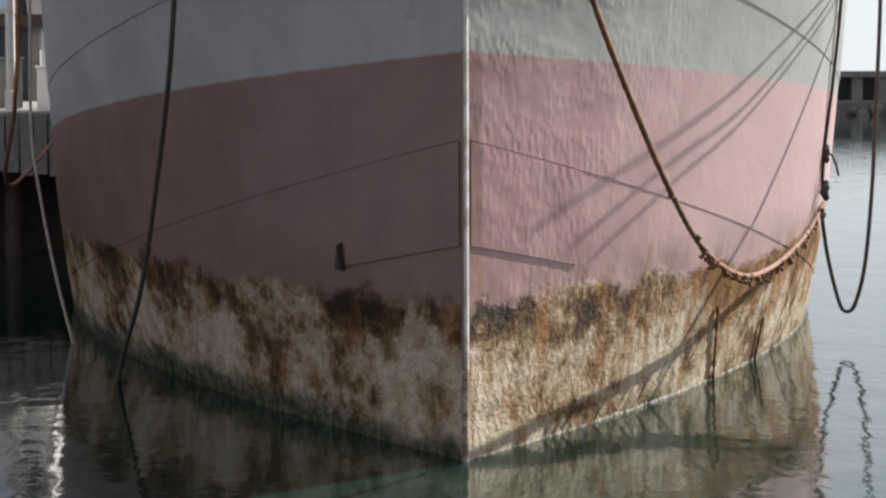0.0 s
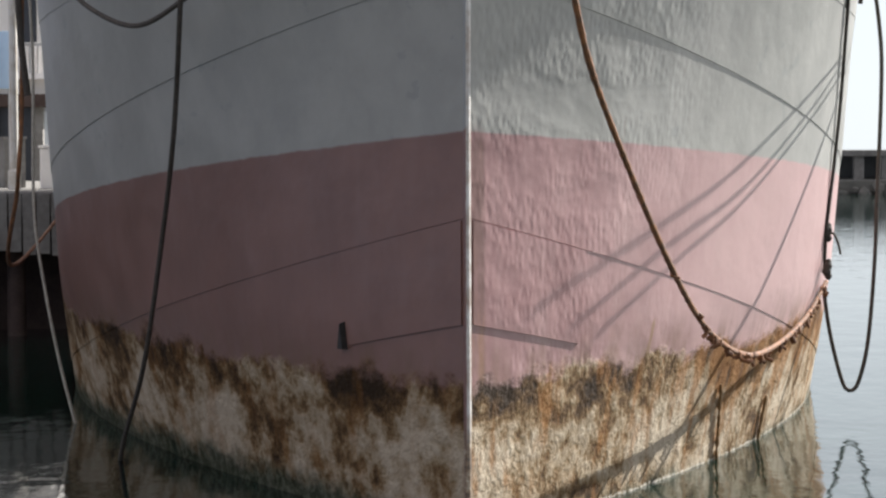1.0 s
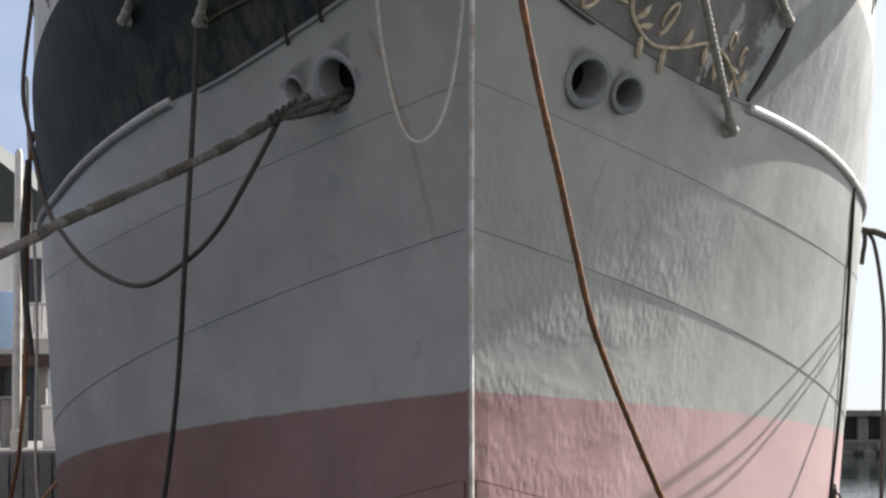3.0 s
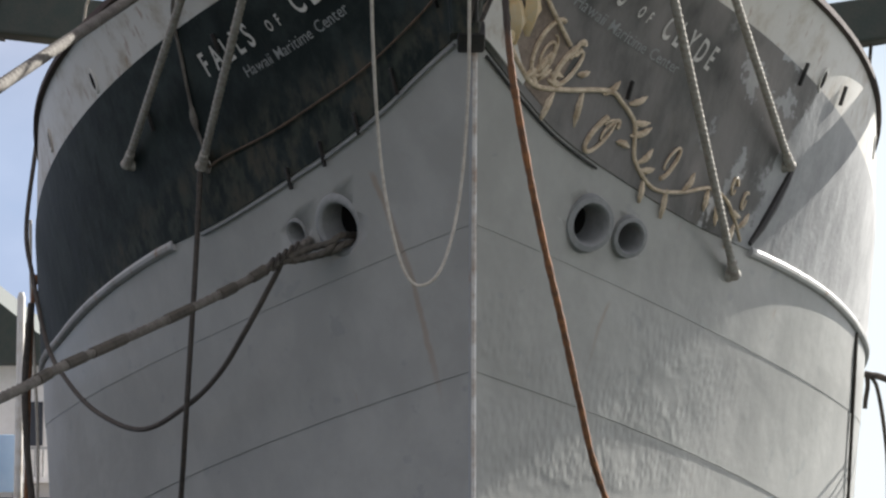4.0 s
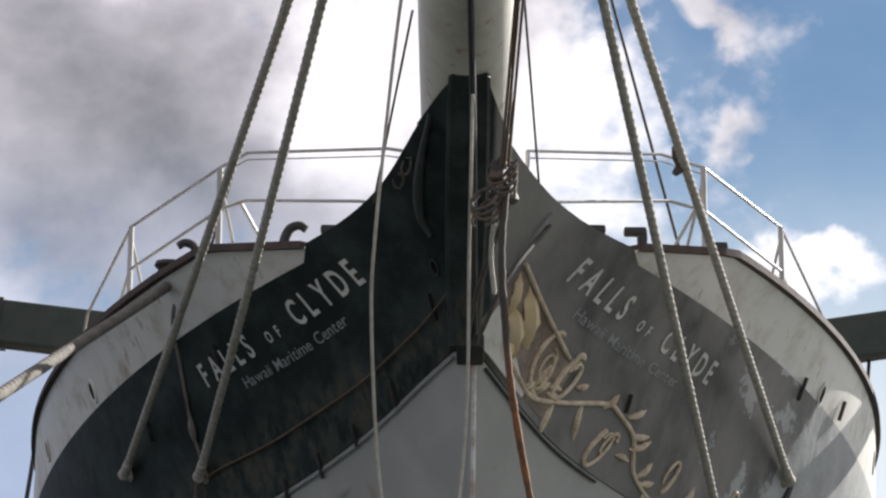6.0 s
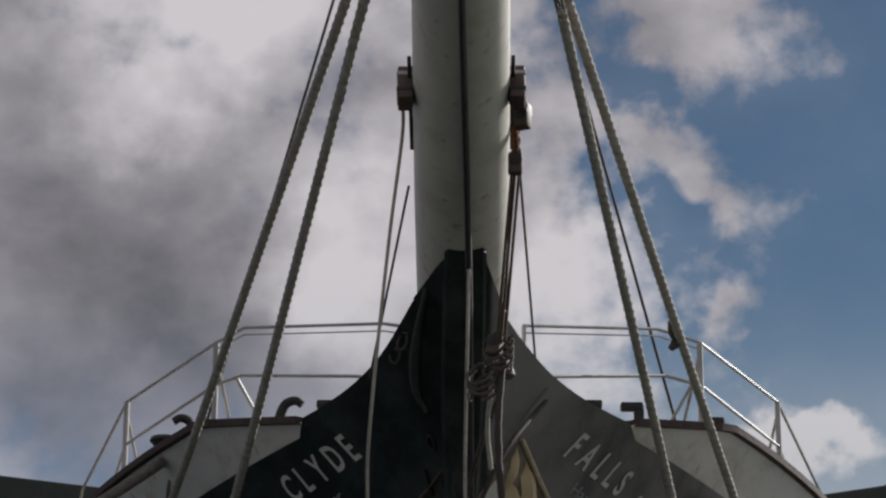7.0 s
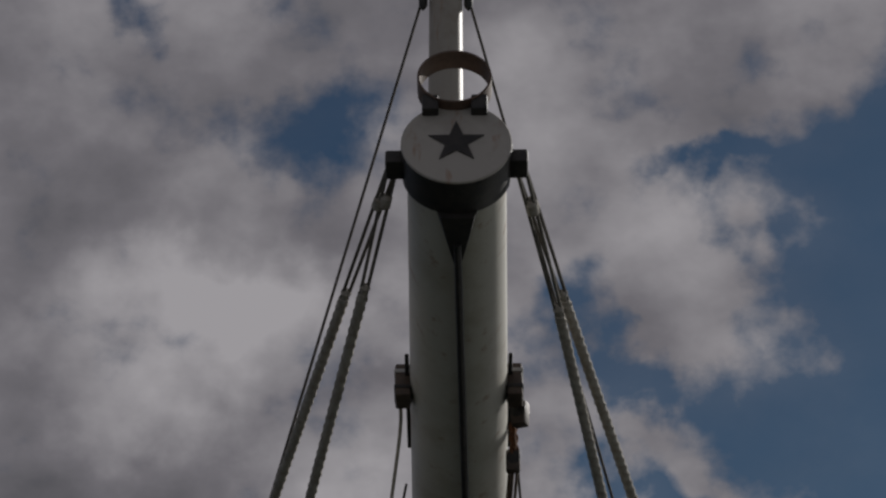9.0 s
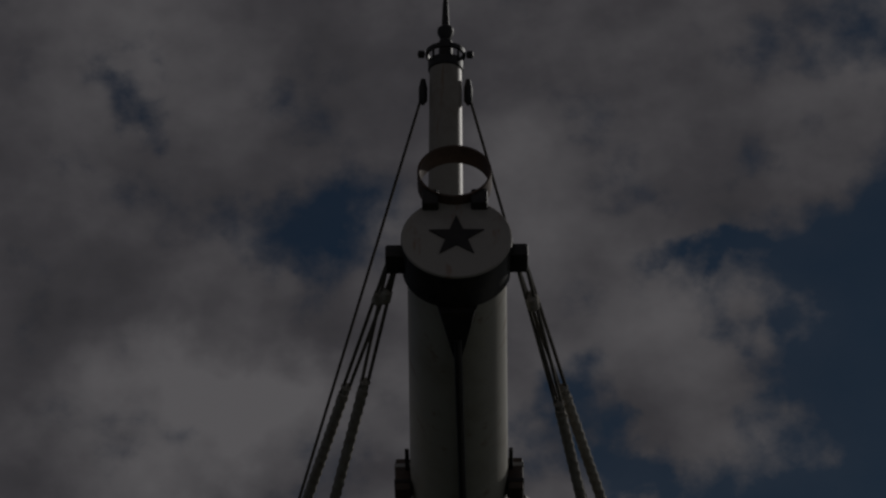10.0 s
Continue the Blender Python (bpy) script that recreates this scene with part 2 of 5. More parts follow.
    # rusty brown at the top of the belt, paler in its middle
    height = m.math("ADD", m.z, m.math("MULTIPLY", m.noise(1.2), 0.6))
    shell = m.math("ADD", shell, m.math("SUBTRACT", m.math("MULTIPLY", m.step(height, 1.7, 1.1), 0.075), m.math("ADD", -0.010, m.math("MULTIPLY", starboard, 0.013))))
    weed = m.ramp(shell, (0.475, (0.034, 0.022, 0.013)), (0.53, (0.10, 0.058, 0.027)), (0.565, (0.20, 0.13, 0.066)), (0.60, (0.32, 0.25, 0.165)), (0.67, (0.46, 0.385, 0.29)))
    orange = m.step(m.math("ADD", m.noise(2.6, 5.0, 0.6, (1, 1, 0.4), (7, 3, 3)), m.math("MULTIPLY", m.math("MULTIPLY", starboard, m.step(m.y, 2.5, 6.0)), m.math("MULTIPLY", m.step(m.z, 0.5, 1.3), 0.14))), 0.5, 0.66)
    weed = m.mix(m.math("MULTIPLY", orange, m.math("ADD", 0.3, m.math("MULTIPLY", starboard, 0.4))), weed, (0.25, 0.115, 0.035))
    # slimy green foot, higher to port where it stays wet
    wet = m.math("ADD", top, m.math("ADD", m.math("MULTIPLY", starboard, 0.25), m.math("MULTIPLY", m.step(m.y, 5.0, 0.5), 0.12)))
    green = m.math("MULTIPLY", m.math("SUBTRACT", 1.0, m.step(wet, 0.10, 0.46)), 0.9)
    weed = m.mix(green, weed, m.mix(m.step(speck, 0.45, 0.6), (0.012, 0.024, 0.014), (0.07, 0.085, 0.06)))
    scum = m.math("MULTIPLY", m.math("SUBTRACT", 1.0, m.step(m.math("ADD", m.z, m.math("MULTIPLY", m.noise(7.0, 4.0), 0.1)), 0.06, 0.09)), m.math("MULTIPLY", starboard, m.step(m.noise(9.0, 4.0), 0.42, 0.55)))
    weed = m.mix(m.math("MULTIPLY", scum, 0.8), weed, (0.62, 0.58, 0.50))
    # rusty slime creeping over the paint above the belt
    smear = m.math("MULTIPLY", m.math("SUBTRACT", 1.0, m.step(top, 1.5, 2.1)), m.step(streak, 0.42, 0.62))
    paint = m.mix(m.math("MULTIPLY", smear, 0.55), paint, (0.16, 0.085, 0.04))
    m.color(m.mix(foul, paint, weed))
    m.put(m.b.inputs["Specular IOR Level"], m.math("SUBTRACT", 0.5, m.math("MULTIPLY", foul, 0.42)))
    m.rough(m.math("ADD", m.math("MULTIPLY", foul, 0.4), m.math("ADD", 0.30, m.math("MULTIPLY", patch, 0.2))))
    crust = m.math("MULTIPLY", foul, m.math("ADD", m.math("MULTIPLY", m.math("SUBTRACT", clump, 0.5), 2.6), m.math("MULTIPLY", m.math("SUBTRACT", speck, 0.5), 1.3)))
    # hammered, crinkled plating in patches near the stem to starboard
    hammer = m.voronoi(15.0, (1.0, 0.8, 0.55), "SMOOTH_F1")
    near = m.math("MULTIPLY", starboard, m.math("SUBTRACT", 1.0, m.step(m.y, 1.6, 5.5)))
    near = m.math("MULTIPLY", near, m.math("SUBTRACT", 1.0, m.step(m.z, 5.8, 6.9)))
    near = m.math("MULTIPLY", near, m.step(m.noise(0.9, 3.0, 0.5, (1, 0.6, 1.6), (5, 2, 0)), 0.36, 0.56))
    h = m.math("ADD", m.math("MULTIPLY", dent, 0.9), m.math("MULTIPLY", ripple, 0.10))
    h = m.math("ADD", h, m.math("MULTIPLY", m.math("MULTIPLY", m.math("ADD", hammer, m.math("MULTIPLY", m.noise(5.0, 2.0, 0.5, (1, 0.7, 0.6)), 0.8)), near), 0.24))
    h = m.math("ADD", m.math("ADD", h, m.math("MULTIPLY", grain, 0.02)), crust)
    m.bump(h, 1.0, 0.028)
    return m.m


def black_paint():
    m = Mat("black_paint", 0.6, 0.0, 0.2)
    patch = m.noise(1.7, 6.0, 0.65)
    streak = m.noise(6.0, 4.0, 0.6, (1, 1, 0.12))
    c = m.mix(m.step(patch, 0.4, 0.7), (0.012, 0.017, 0.016), (0.035, 0.045, 0.042))
    c = m.mix(m.math("MULTIPLY", m.step(streak, 0.55, 0.75), 0.22), c, (0.05, 0.05, 0.042))
    # grimy, rust-streaked strip along the lower edge
    strip = m.math("ADD", m.math("SUBTRACT", m.z, 8.33), m.math("ADD", m.math("MULTIPLY", m.y, 0.3), m.math("MULTIPLY", m.noise(5.0, 4.0, 0.6, (1, 1, 0.2)), 0.35)))
    grime = m.math("MULTIPLY", m.math("SUBTRACT", 1.0, m.step(strip, 0.40, 0.72)), m.step(m.noise(7.0, 5.0, 0.65, (1, 0.7, 0.35), (2, 2, 7)), 0.40, 0.62))
    c = m.mix(m.math("MULTIPLY", grime, 0.85), c, m.mix(m.step(patch, 0.4, 0.6), (0.05, 0.057, 0.045), (0.075, 0.066, 0.048)))
    # aft of the ragged edge the band to starboard is chalked and painted out pale
    edge = m.math("ADD", m.math("MULTIPLY", m.math("SUBTRACT", m.z, 7.3), -0.25), m.math("ADD", m.y, m.math("MULTIPLY", m.noise(1.6, 6.0, 0.7), 1.5)))
    lost = m.math("MULTIPLY", m.step(edge, 3.25, 3.45), m.step(m.x, 0.0, 0.1))
    chips = m.math("MULTIPLY", m.step(m.noise(1.3, 6.0, 0.62, (1, 1, 1), (3, 3, 3)), 0.56, 0.6), m.step(m.math("ADD", m.y, m.x), 3.4, 4.4))
    lost = m.math("MAXIMUM", lost, m.math("MULTIPLY", chips, m.step(m.x, 0.0, 0.1)))
    c = m.mix(lost, c, m.mix(m.step(patch, 0.3, 0.7), (0.30, 0.30, 0.295), (0.42, 0.42, 0.41)))
    # starboard band lightened in its colour to stand in for sun and glare
    brown = m.math("MULTIPLY", m.step(m.x, 0.12, 0.5), m.math("SUBTRACT", 1.0, lost))
    c = m.mix(m.math("MULTIPLY", brown, m.step(m.math("ADD", m.math("MULTIPLY", m.noise(2.2, 5.0, 0.6, (1, 0.8, 0.3)), 0.5), m.math("MULTIPLY", m.noise(0.7, 3.0), 0.5)), 0.22, 0.62)), c, (0.215, 0.203, 0.19))
    bare = m.math("MULTIPLY", m.step(m.math("SUBTRACT", m.math("MULTIPLY", m.noise(1.5, 5.0), 0.5), m.y), 1.65, 1.85), m.step(m.x, 0.14, 0.2))
    c = m.mix(m.math("MULTIPLY", bare, 0.85), c, (0.27, 0.26, 0.24))
    m.color(c)
    m.rough(m.math("ADD", 0.5, m.math("MULTIPLY", patch, 0.25)))
    m.bump(m.math("ADD", m.noise(3.0, 4.0, 0.55, (1, 1, 0.5)), m.math("MULTIPLY", m.noise(14.0, 3.0), 0.25)), 0.8, 0.02)
    return m.m


def white_paint(name, base=(0.62, 0.60, 0.55), worn=(0.42, 0.37, 0.29)):
    m = Mat(name, 0.5)
    patch = m.noise(2.2, 6.0, 0.65)
    streak = m.noise(8.0, 4.0, 0.6, (1, 1, 0.1))
    c = m.mix(m.step(patch, 0.45, 0.75), base, worn)
    c = m.mix(m.math("MULTIPLY", m.step(streak, 0.58, 0.72), 0.6), c, (0.28, 0.16, 0.09))
    m.color(c)
    m.bump(m.noise(20.0, 4.0), 0.25, 0.01)
    return m.m


def water_mat():
    m = Mat("water", 0.04)
    m.color(m.mix(m.step(m.noise(0.25, 3.0), 0.35, 0.65), (0.004, 0.014, 0.011), (0.007, 0.022, 0.017)))
    m.b.inputs["IOR"].default_value = 1.33
    swell = m.noise(0.9, 3.0, 0.5, (1.0, 0.55, 1))
    ripple = m.noise(4.5, 4.0, 0.55, (1.0, 0.45, 1))
    m.bump(m.math("ADD", m.math("MULTIPLY", swell, 1.0), m.math("MULTIPLY", ripple, 0.22)), 0.21, 0.09)
    return m.m


HULL, BLACK, WHITE = hull_paint(), black_paint(), white_paint("white_bulwark")


def stem_paint():
    """Pale edge painted as a sun highlight, painted on its shaded flank, fouled at the foot."""
    m = Mat("stem_glint_paint", 0.4)
    # this worn tone is the sun's highlight painted along the bar's edge
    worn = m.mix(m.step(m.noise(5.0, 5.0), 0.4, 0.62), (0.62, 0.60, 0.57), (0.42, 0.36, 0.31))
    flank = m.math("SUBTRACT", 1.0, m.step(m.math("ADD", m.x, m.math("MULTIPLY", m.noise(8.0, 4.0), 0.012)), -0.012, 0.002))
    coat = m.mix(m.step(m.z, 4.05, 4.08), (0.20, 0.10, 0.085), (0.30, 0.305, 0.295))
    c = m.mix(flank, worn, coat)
    rust = m.math("MULTIPLY", m.step(m.noise(3.0, 5.0, 0.65, (1, 1, 0.5)), 0.52, 0.66), 0.7)
    c = m.mix(rust, c, (0.24, 0.12, 0.06))
    foot = m.math("SUBTRACT", 1.0, m.step(m.math("ADD", m.z, m.math("MULTIPLY", m.noise(3.0, 4.0), 0.8)), 1.2, 1.8))
    c = m.mix(m.math("MULTIPLY", foot, 0.85), c, m.ramp(m.noise(9.0, 5.0, 0.7), (0.4, (0.06, 0.035, 0.02)), (0.52, (0.24, 0.16, 0.09)), (0.64, (0.52, 0.45, 0.34))))
    m.color(c)
    m.bump(m.noise(14.0, 4.0), 0.4, 0.012)
    return m.m


STEMPAINT = stem_paint()
SPAR = white_paint("spar_paint", (0.55, 0.53, 0.47), (0.44, 0.41, 0.34))
DISC = white_paint("disc_paint", (0.40, 0.375, 0.335), (0.31, 0.285, 0.25))
RAILPAINT = white_paint("rail_paint", (0.40, 0.395, 0.38), (0.30, 0.285, 0.26))
MASTPAINT = white_paint("mast_paint", (0.36, 0.325, 0.275), (0.28, 0.24, 0.19))
WATER = water_mat()
ROPE_PALE = simple("pale_rope", (0.52, 0.49, 0.42), (0.36, 0.32, 0.27), 14, 0.85, 0, 0.4)
HAWSERMAT = simple("weathered_hawser", (0.19, 0.175, 0.15), (0.10, 0.088, 0.075), 7, 0.9, 0, 0.5)
SLEEVE = simple("chafed_sleeve", (0.06, 0.055, 0.045), (0.11, 0.095, 0.075), 9, 0.9, 0, 0.5)
ROPE_DARK = simple("dark_rope", (0.045, 0.04, 0.036), (0.09, 0.075, 0.06), 14, 0.85, 0, 0.4)
ROPE_BROWN = simple("brown_rope", (0.13, 0.085, 0.055), (0.07, 0.05, 0.035), 9, 0.85, 0, 0.5)
ROPE_RUST = simple("rusty_wire", (0.27, 0.115, 0.045), (0.13, 0.065, 0.035), 9, 0.85, 0, 0.5)
# rusty wire, darker towards the top
m_ = Mat("rusty_wire_dark_top", 0.85)
m_.color(m_.mix(m_.step(m_.math("ADD", m_.z, m_.math("MULTIPLY", m_.noise(3.0), 0.5)), 8.1, 8.7), m_.mix(m_.step(m_.noise(9.0), 0.35, 0.65), (0.27, 0.115, 0.045), (0.13, 0.065, 0.035)), (0.05, 0.04, 0.034)))
m_.bump(m_.noise(45.0), 0.5, 0.01)
WIRE = m_.m
CHAIN = simple("painted_chain", (0.44, 0.415, 0.37), (0.27, 0.24, 0.2), 16, 0.9, 0, 0.3)
IRON = simple("black_iron", (0.014, 0.014, 0.014), (0.035, 0.03, 0.026), 10, 0.55, 0, 0.2)
RUST = simple("rust", (0.22, 0.09, 0.035), (0.10, 0.045, 0.025), 8, 0.85, 0, 0.4)
BRONZE = simple("rusty_inside", (0.13, 0.08, 0.055), (0.07, 0.045, 0.033), 8, 0.7, 0, 0.2)
# near-black lining: the shade inside holes is put into this colour
HOLE_SHADE = simple("hole_shade", (0.006, 0.006, 0.006), (0.012, 0.011, 0.01), 6, 0.9, 0, 0.2, 0.01, 0.1)
GILT = simple("carved_gilt", (0.68, 0.57, 0.41), (0.36, 0.27, 0.17), 8, 0.5, 0, 0.3)
LOBE = simple("gold_leaf", (0.68, 0.50, 0.26), (0.62, 0.52, 0.36), 5, 0.4, 0.15, 0.3)
CARVED = simple("brown_ground", (0.30, 0.24, 0.19), (0.17, 0.13, 0.10), 7, 0.7, 0, 0.4)
GREYPAINT = simple("grey_paint", (0.27, 0.275, 0.265), (0.20, 0.205, 0.2), 3, 0.75, 0, 0.2)
LETTER = simple("lettering", (0.62, 0.61, 0.56), (0.48, 0.46, 0.42), 12, 0.6, 0, 0.1)
SMALLLETTER = simple("faded_lettering", (0.30, 0.31, 0.30), (0.22, 0.23, 0.22), 12, 0.6, 0, 0.1)
GREENBEAM = simple("green_timber", (0.028, 0.042, 0.034), (0.048, 0.053, 0.042), 4, 0.7, 0, 0.4)
CONCRETE = simple("quay_concrete", (0.24, 0.23, 0.21), (0.15, 0.14, 0.125), 1.2, 0.85, 0, 0.5, 0.03)
TIMBER = simple("dark_timber", (0.045, 0.028, 0.023), (0.075, 0.05, 0.042), 3, 0.85, 0, 0.5, 0.02)
PLASTER = simple("pale_wall", (0.88, 0.85, 0.81), (0.80, 0.77, 0.73), 1.0, 0.8)
DECKWOOD = simple("deck_planks", (0.20, 0.16, 0.11), (0.13, 0.10, 0.07), 3, 0.8)
EARTH = simple("far_shore", (0.10, 0.10, 0.085), (0.16, 0.15, 0.13), 0.2, 0.9)
# near-black fill: the shade within openings is put into this colour
OPENING_SHADE = simple("opening_shade", (0.02, 0.022, 0.025), (0.035, 0.035, 0.04), 1.0, 0.3)
BLUESHEET = simple("blue_panel", (0.42, 0.60, 0.80), (0.50, 0.66, 0.84), 0.8, 0.5)


# ---------------------------------------------------------------- mesh helpers
def link(name, verts, faces, mat, parent=None, label="", smooth=True):
    me = bpy.data.meshes.new(name)
    me.from_pydata([tuple(v) for v in verts], [], faces)
    me.validate()
    bm = bmesh.new()
    bm.from_mesh(me)
    bmesh.ops.recalc_face_normals(bm, faces=bm.faces)
    bm.to_mesh(me)
    bm.free()
    me.materials.append(mat)
    if smooth:
        me.polygons.foreach_set("use_smooth", [True] * len(me.polygons))
        me.set_sharp_from_angle(angle=radians(35))
    ob = new(name, me)
    if parent is not None:
        ob.parent = parent
    if label:
        tagged(ob, label)
    return ob


def part(name, bm, mat, parent=None, label="", smooth=True):
    """Links a bmesh as ONE mesh object under a thing or under a part."""
    bmesh.ops.recalc_face_normals(bm, faces=bm.faces)
    me = bpy.data.meshes.new(name)
    bm.to_mesh(me)
    bm.free()
    me.materials.append(mat)
    if smooth:
        me.polygons.foreach_set("use_smooth", [True] * len(me.polygons))
        me.set_sharp_from_angle(angle=radians(35))
    ob = new(name, me)
    if parent is not None:
        ob.parent = parent
    if label:
        tagged(ob, label)
    return ob


def thing(name, label, category, group="", kind=""):
    ob = new(name)
    ob.empty_display_size = 0.2
    return tagged(ob, label, category, group, kind)


def box_bm(sx, sy, sz, m=None, bevel=0.0, bm=None):
    bm = bm or bmesh.new()
    r = bmesh.ops.create_cube(bm, size=1.0)
    vs = r["verts"]
    bmesh.ops.scale(bm, vec=(sx, sy, sz), verts=vs)
    if bevel:
        es = list({e for v in vs for e in v.link_edges})
        rb = bmesh.ops.bevel(bm, geom=es, offset=bevel, segments=2, affect="EDGES", profile=0.6)
        vs = list({v for f in rb["faces"] for v in f.verts} | {v for v in vs if v.is_valid})
    if m is not None:
        bmesh.ops.transform(bm, matrix=m, verts=vs)
    return bm


def smooth_path(pts, n):
    """Catmull-Rom through the points, n steps a span."""
    p = [Vector(q) for q in pts]
    p = [p[0] * 2 - p[1]] + p + [p[-1] * 2 - p[-2]]
    out = []
    for i in range(1, len(p) - 2):
        a, b, c, d = p[i - 1:i + 3]
        for k in range(n):
            t = k / n
            out.append(0.5 * (2 * b + (c - a) * t + (2 * a - 5 * b + 4 * c - d) * t * t + (3 * b - a - 3 * c + d) * t ** 3))
    out.append(p[-2])
    return out


def resample(path, step):
    acc = [0.0]
    for a, b in zip(path, path[1:]):
        acc.append(acc[-1] + (b - a).length)
    n = max(2, int(acc[-1] / step))
    out, j = [], 0
    for k in range(n + 1):
        s = acc[-1] * k / n
        while j < len(acc) - 2 and acc[j + 1] < s:
            j += 1
        w = (s - acc[j]) / max(1e-9, acc[j + 1] - acc[j])
        out.append(path[j].lerp(path[j + 1], min(1, w)))
    return out, acc[-1]


def sweep(path, radius, sides=8, lobes=0, pitch=0.2, depth=0.25, wobble=0.0, seed=1):
    """Tube along a path; with lobes it is laid up like a rope. radius may be a function of 0..1."""
    rng = random.Random(seed)
    n = len(path)
    verts, faces = [], []
    t0 = (path[1] - path[0]).normalized()
    u = t0.orthogonal().normalized()
    run = 0.0
    for i, p in enumerate(path):
        t = (path[min(n - 1, i + 1)] - path[max(0, i - 1)]).normalized()
        u = (u - t * u.dot(t)).normalized()
        v = t.cross(u)
        if i:
            run += (p - path[i - 1]).length
        r = radius(i / (n - 1)) if callable(radius) else radius
        r *= 1 + wobble * rng.uniform(-1, 1)
        for k in range(sides):
            a = 2 * math.pi * k / sides
            rr = r
            if lobes:
                rr = r * (1 - depth * 0.5 + depth * 0.5 * math.cos(lobes * (a + 2 * math.pi * run / (pitch * lobes))))
            verts.append(p + (u * math.cos(a) + v * math.sin(a)) * rr)
    for i in range(n - 1):
        for k in range(sides):
            a, b = i * sides + k, i * sides + (k + 1) % sides
            faces.append((a, b, b + sides, a + sides))
    faces.append(tuple(range(sides)))
    faces.append(tuple(range((n - 1) * sides, n * sides)))
    return verts, faces


def cable(name, pts, radius, mat, parent=None, label="", category="", laid=False, span=10, step=None, wobble=0.0, sag=0.0, group="", lay=0.28):
    if len(pts) == 2:
        a, b = Vector(pts[0]), Vector(pts[1])
        path = [a.lerp(b, k / 24) + Vector((0, 0, -sag * 4 * (k / 24) * (1 - k / 24))) for k in range(25)]
    else:
        path = smooth_path(pts, span)
    if laid:
        path, _ = resample(path, step or 0.014)
        vf = sweep(path, radius, 12, 3, 0.1, lay)
    else:
        path, _ = resample(path, step or max(0.06, radius * 2))
        vf = sweep(path, radius, 8, wobble=wobble)
    ob = link(name, *vf, mat, parent)
    return tagged(ob, label, category, group)


def lathe_bm(profile, sides, axis_matrix, bm=None):
    """Turns (radius, height) pairs round z and places the result."""
    bm = bm or bmesh.new()
    rings = []
    for r, h in profile:
        rings.append([bm.verts.new(axis_matrix @ Vector((r * math.cos(2 * math.pi * k / sides), r * math.sin(2 * math.pi * k / sides), h))) for k in range(sides)])
    for a, b in zip(rings, rings[1:]):
        for k in range(sides):
            bm.faces.new((a[k], a[(k + 1) % sides], b[(k + 1) % sides], b[k]))
    for ring in () if tuple(profile[0]) == tuple(profile[-1]) else (rings[0], rings[-1]):
        if (ring[0].co - ring[sides // 2].co).length > 1e-4:
            bm.faces.new(ring)
    return bm


def frame_to(p, direction, up=(0, 0, 1)):
    """A pose at p whose z axis points along direction and whose y axis leans towards up."""
    z = Vector(direction).normalized()
    x = Vector(up).cross(z).normalized()
    y = z.cross(x)
    m = Matrix((x, y, z)).transposed().to_4x4()
    return Matrix.Translation(p) @ m


# ---------------------------------------------------------------- water and distance
def water_sheet():
    xs = [-1800, -400, -90, -40, -20, -8, 0, 8, 20, 40, 90, 400, 1800]
    ys = [-90, -40, -24, 0, 12, 30, 60, 120, 400, 2600]
    verts = [(x, y, 0) for y in ys for x in xs]
    w = len(xs)
    faces = [(j * w + i, j * w + i + 1, (j + 1) * w + i + 1, (j + 1) * w + i) for j in range(len(ys) - 1) for i in range(w - 1)]
    ob = link("water", verts, faces, WATER, smooth=False)
    tagged(ob, "calm dark green harbour water with small ripples", "water", kind="structure")


water_sheet()

# ---------------------------------------------------------------- the ship's form
# levels: beam, length of the entrance, fullness
LEVELS = ((0, 6.4, 22, 2.0), (2, 6.2, 18.5, 2.15), (4, 6.1, 16.5, 2.2), (6, 5.9, 14, 2.25), (8, 5.7, 12, 2.25), (10, 5.3, 10.5, 2.5))
LZ, LB, LL, LP = (np.array(c, float) for c in zip(*LEVELS))
AFT = 32.0


def stem_y(z):
    """The raked, hollow clipper stem, forward of the waterline's end."""
    return -2.0 * max(0.0, (z - 3.5) / 6.5) ** 2 - 0.13 * max(0.0, z - 8.8) ** 2


def half_breadth(y, z):
    b, le, p = np.interp(z, LZ, LB), np.interp(z, LZ, LL), np.interp(z, LZ, LP)
    u = min(1.0, max(0.0, (y - stem_y(z)) / le))
    w = b * (1 - (1 - u) ** p)
    return float(w * (1 - 0.04 * max(0, -z)))


def bend(z0, a, b):
    return lambda y: z0 + a * min(y, 19) + b * min(y, 19) ** 2 if y > 0 else z0 + a * y


SEAM_LOW, SEAM_HIGH, SEAM_UPPER = bend(3.2, -0.225, 0.0035), bend(5.6, -0.215, 0.0045), bend(6.9, -0.24, 0.0115)
BAND_TOP = bend(9.66, -0.19, 0.001)


def eased(ys, zs):
    """A line through a few heights, with its corners rounded."""
    return lambda y: float(np.mean(np.interp(y + np.array([-0.5, -0.3, -0.1, 0.1, 0.3, 0.5]), ys, zs)))


# the black band's lower edge hangs a little lower to starboard
BAND_LOWS = {-1: eased((-1.7, -1.11, -0.87, -0.44, -0.06, 0.26, 0.99, 1.72, 2.46, 3.12, 7.52, 19), (9.0, 8.76, 8.59, 8.33, 8.14, 8.0, 7.76, 7.56, 7.38, 7.32, 6.58, 5.9)),
             1: eased((-1.7, -1.07, -0.7, -0.36, 0.18, 0.76, 1.68, 2.66, 3.16, 5.22, 7.86, 19), (9.0, 8.60, 8.29, 8.07, 7.84, 7.67, 7.41, 7.26, 7.22, 7.01, 6.7, 6.0))}
RAIL_Y = -0.65


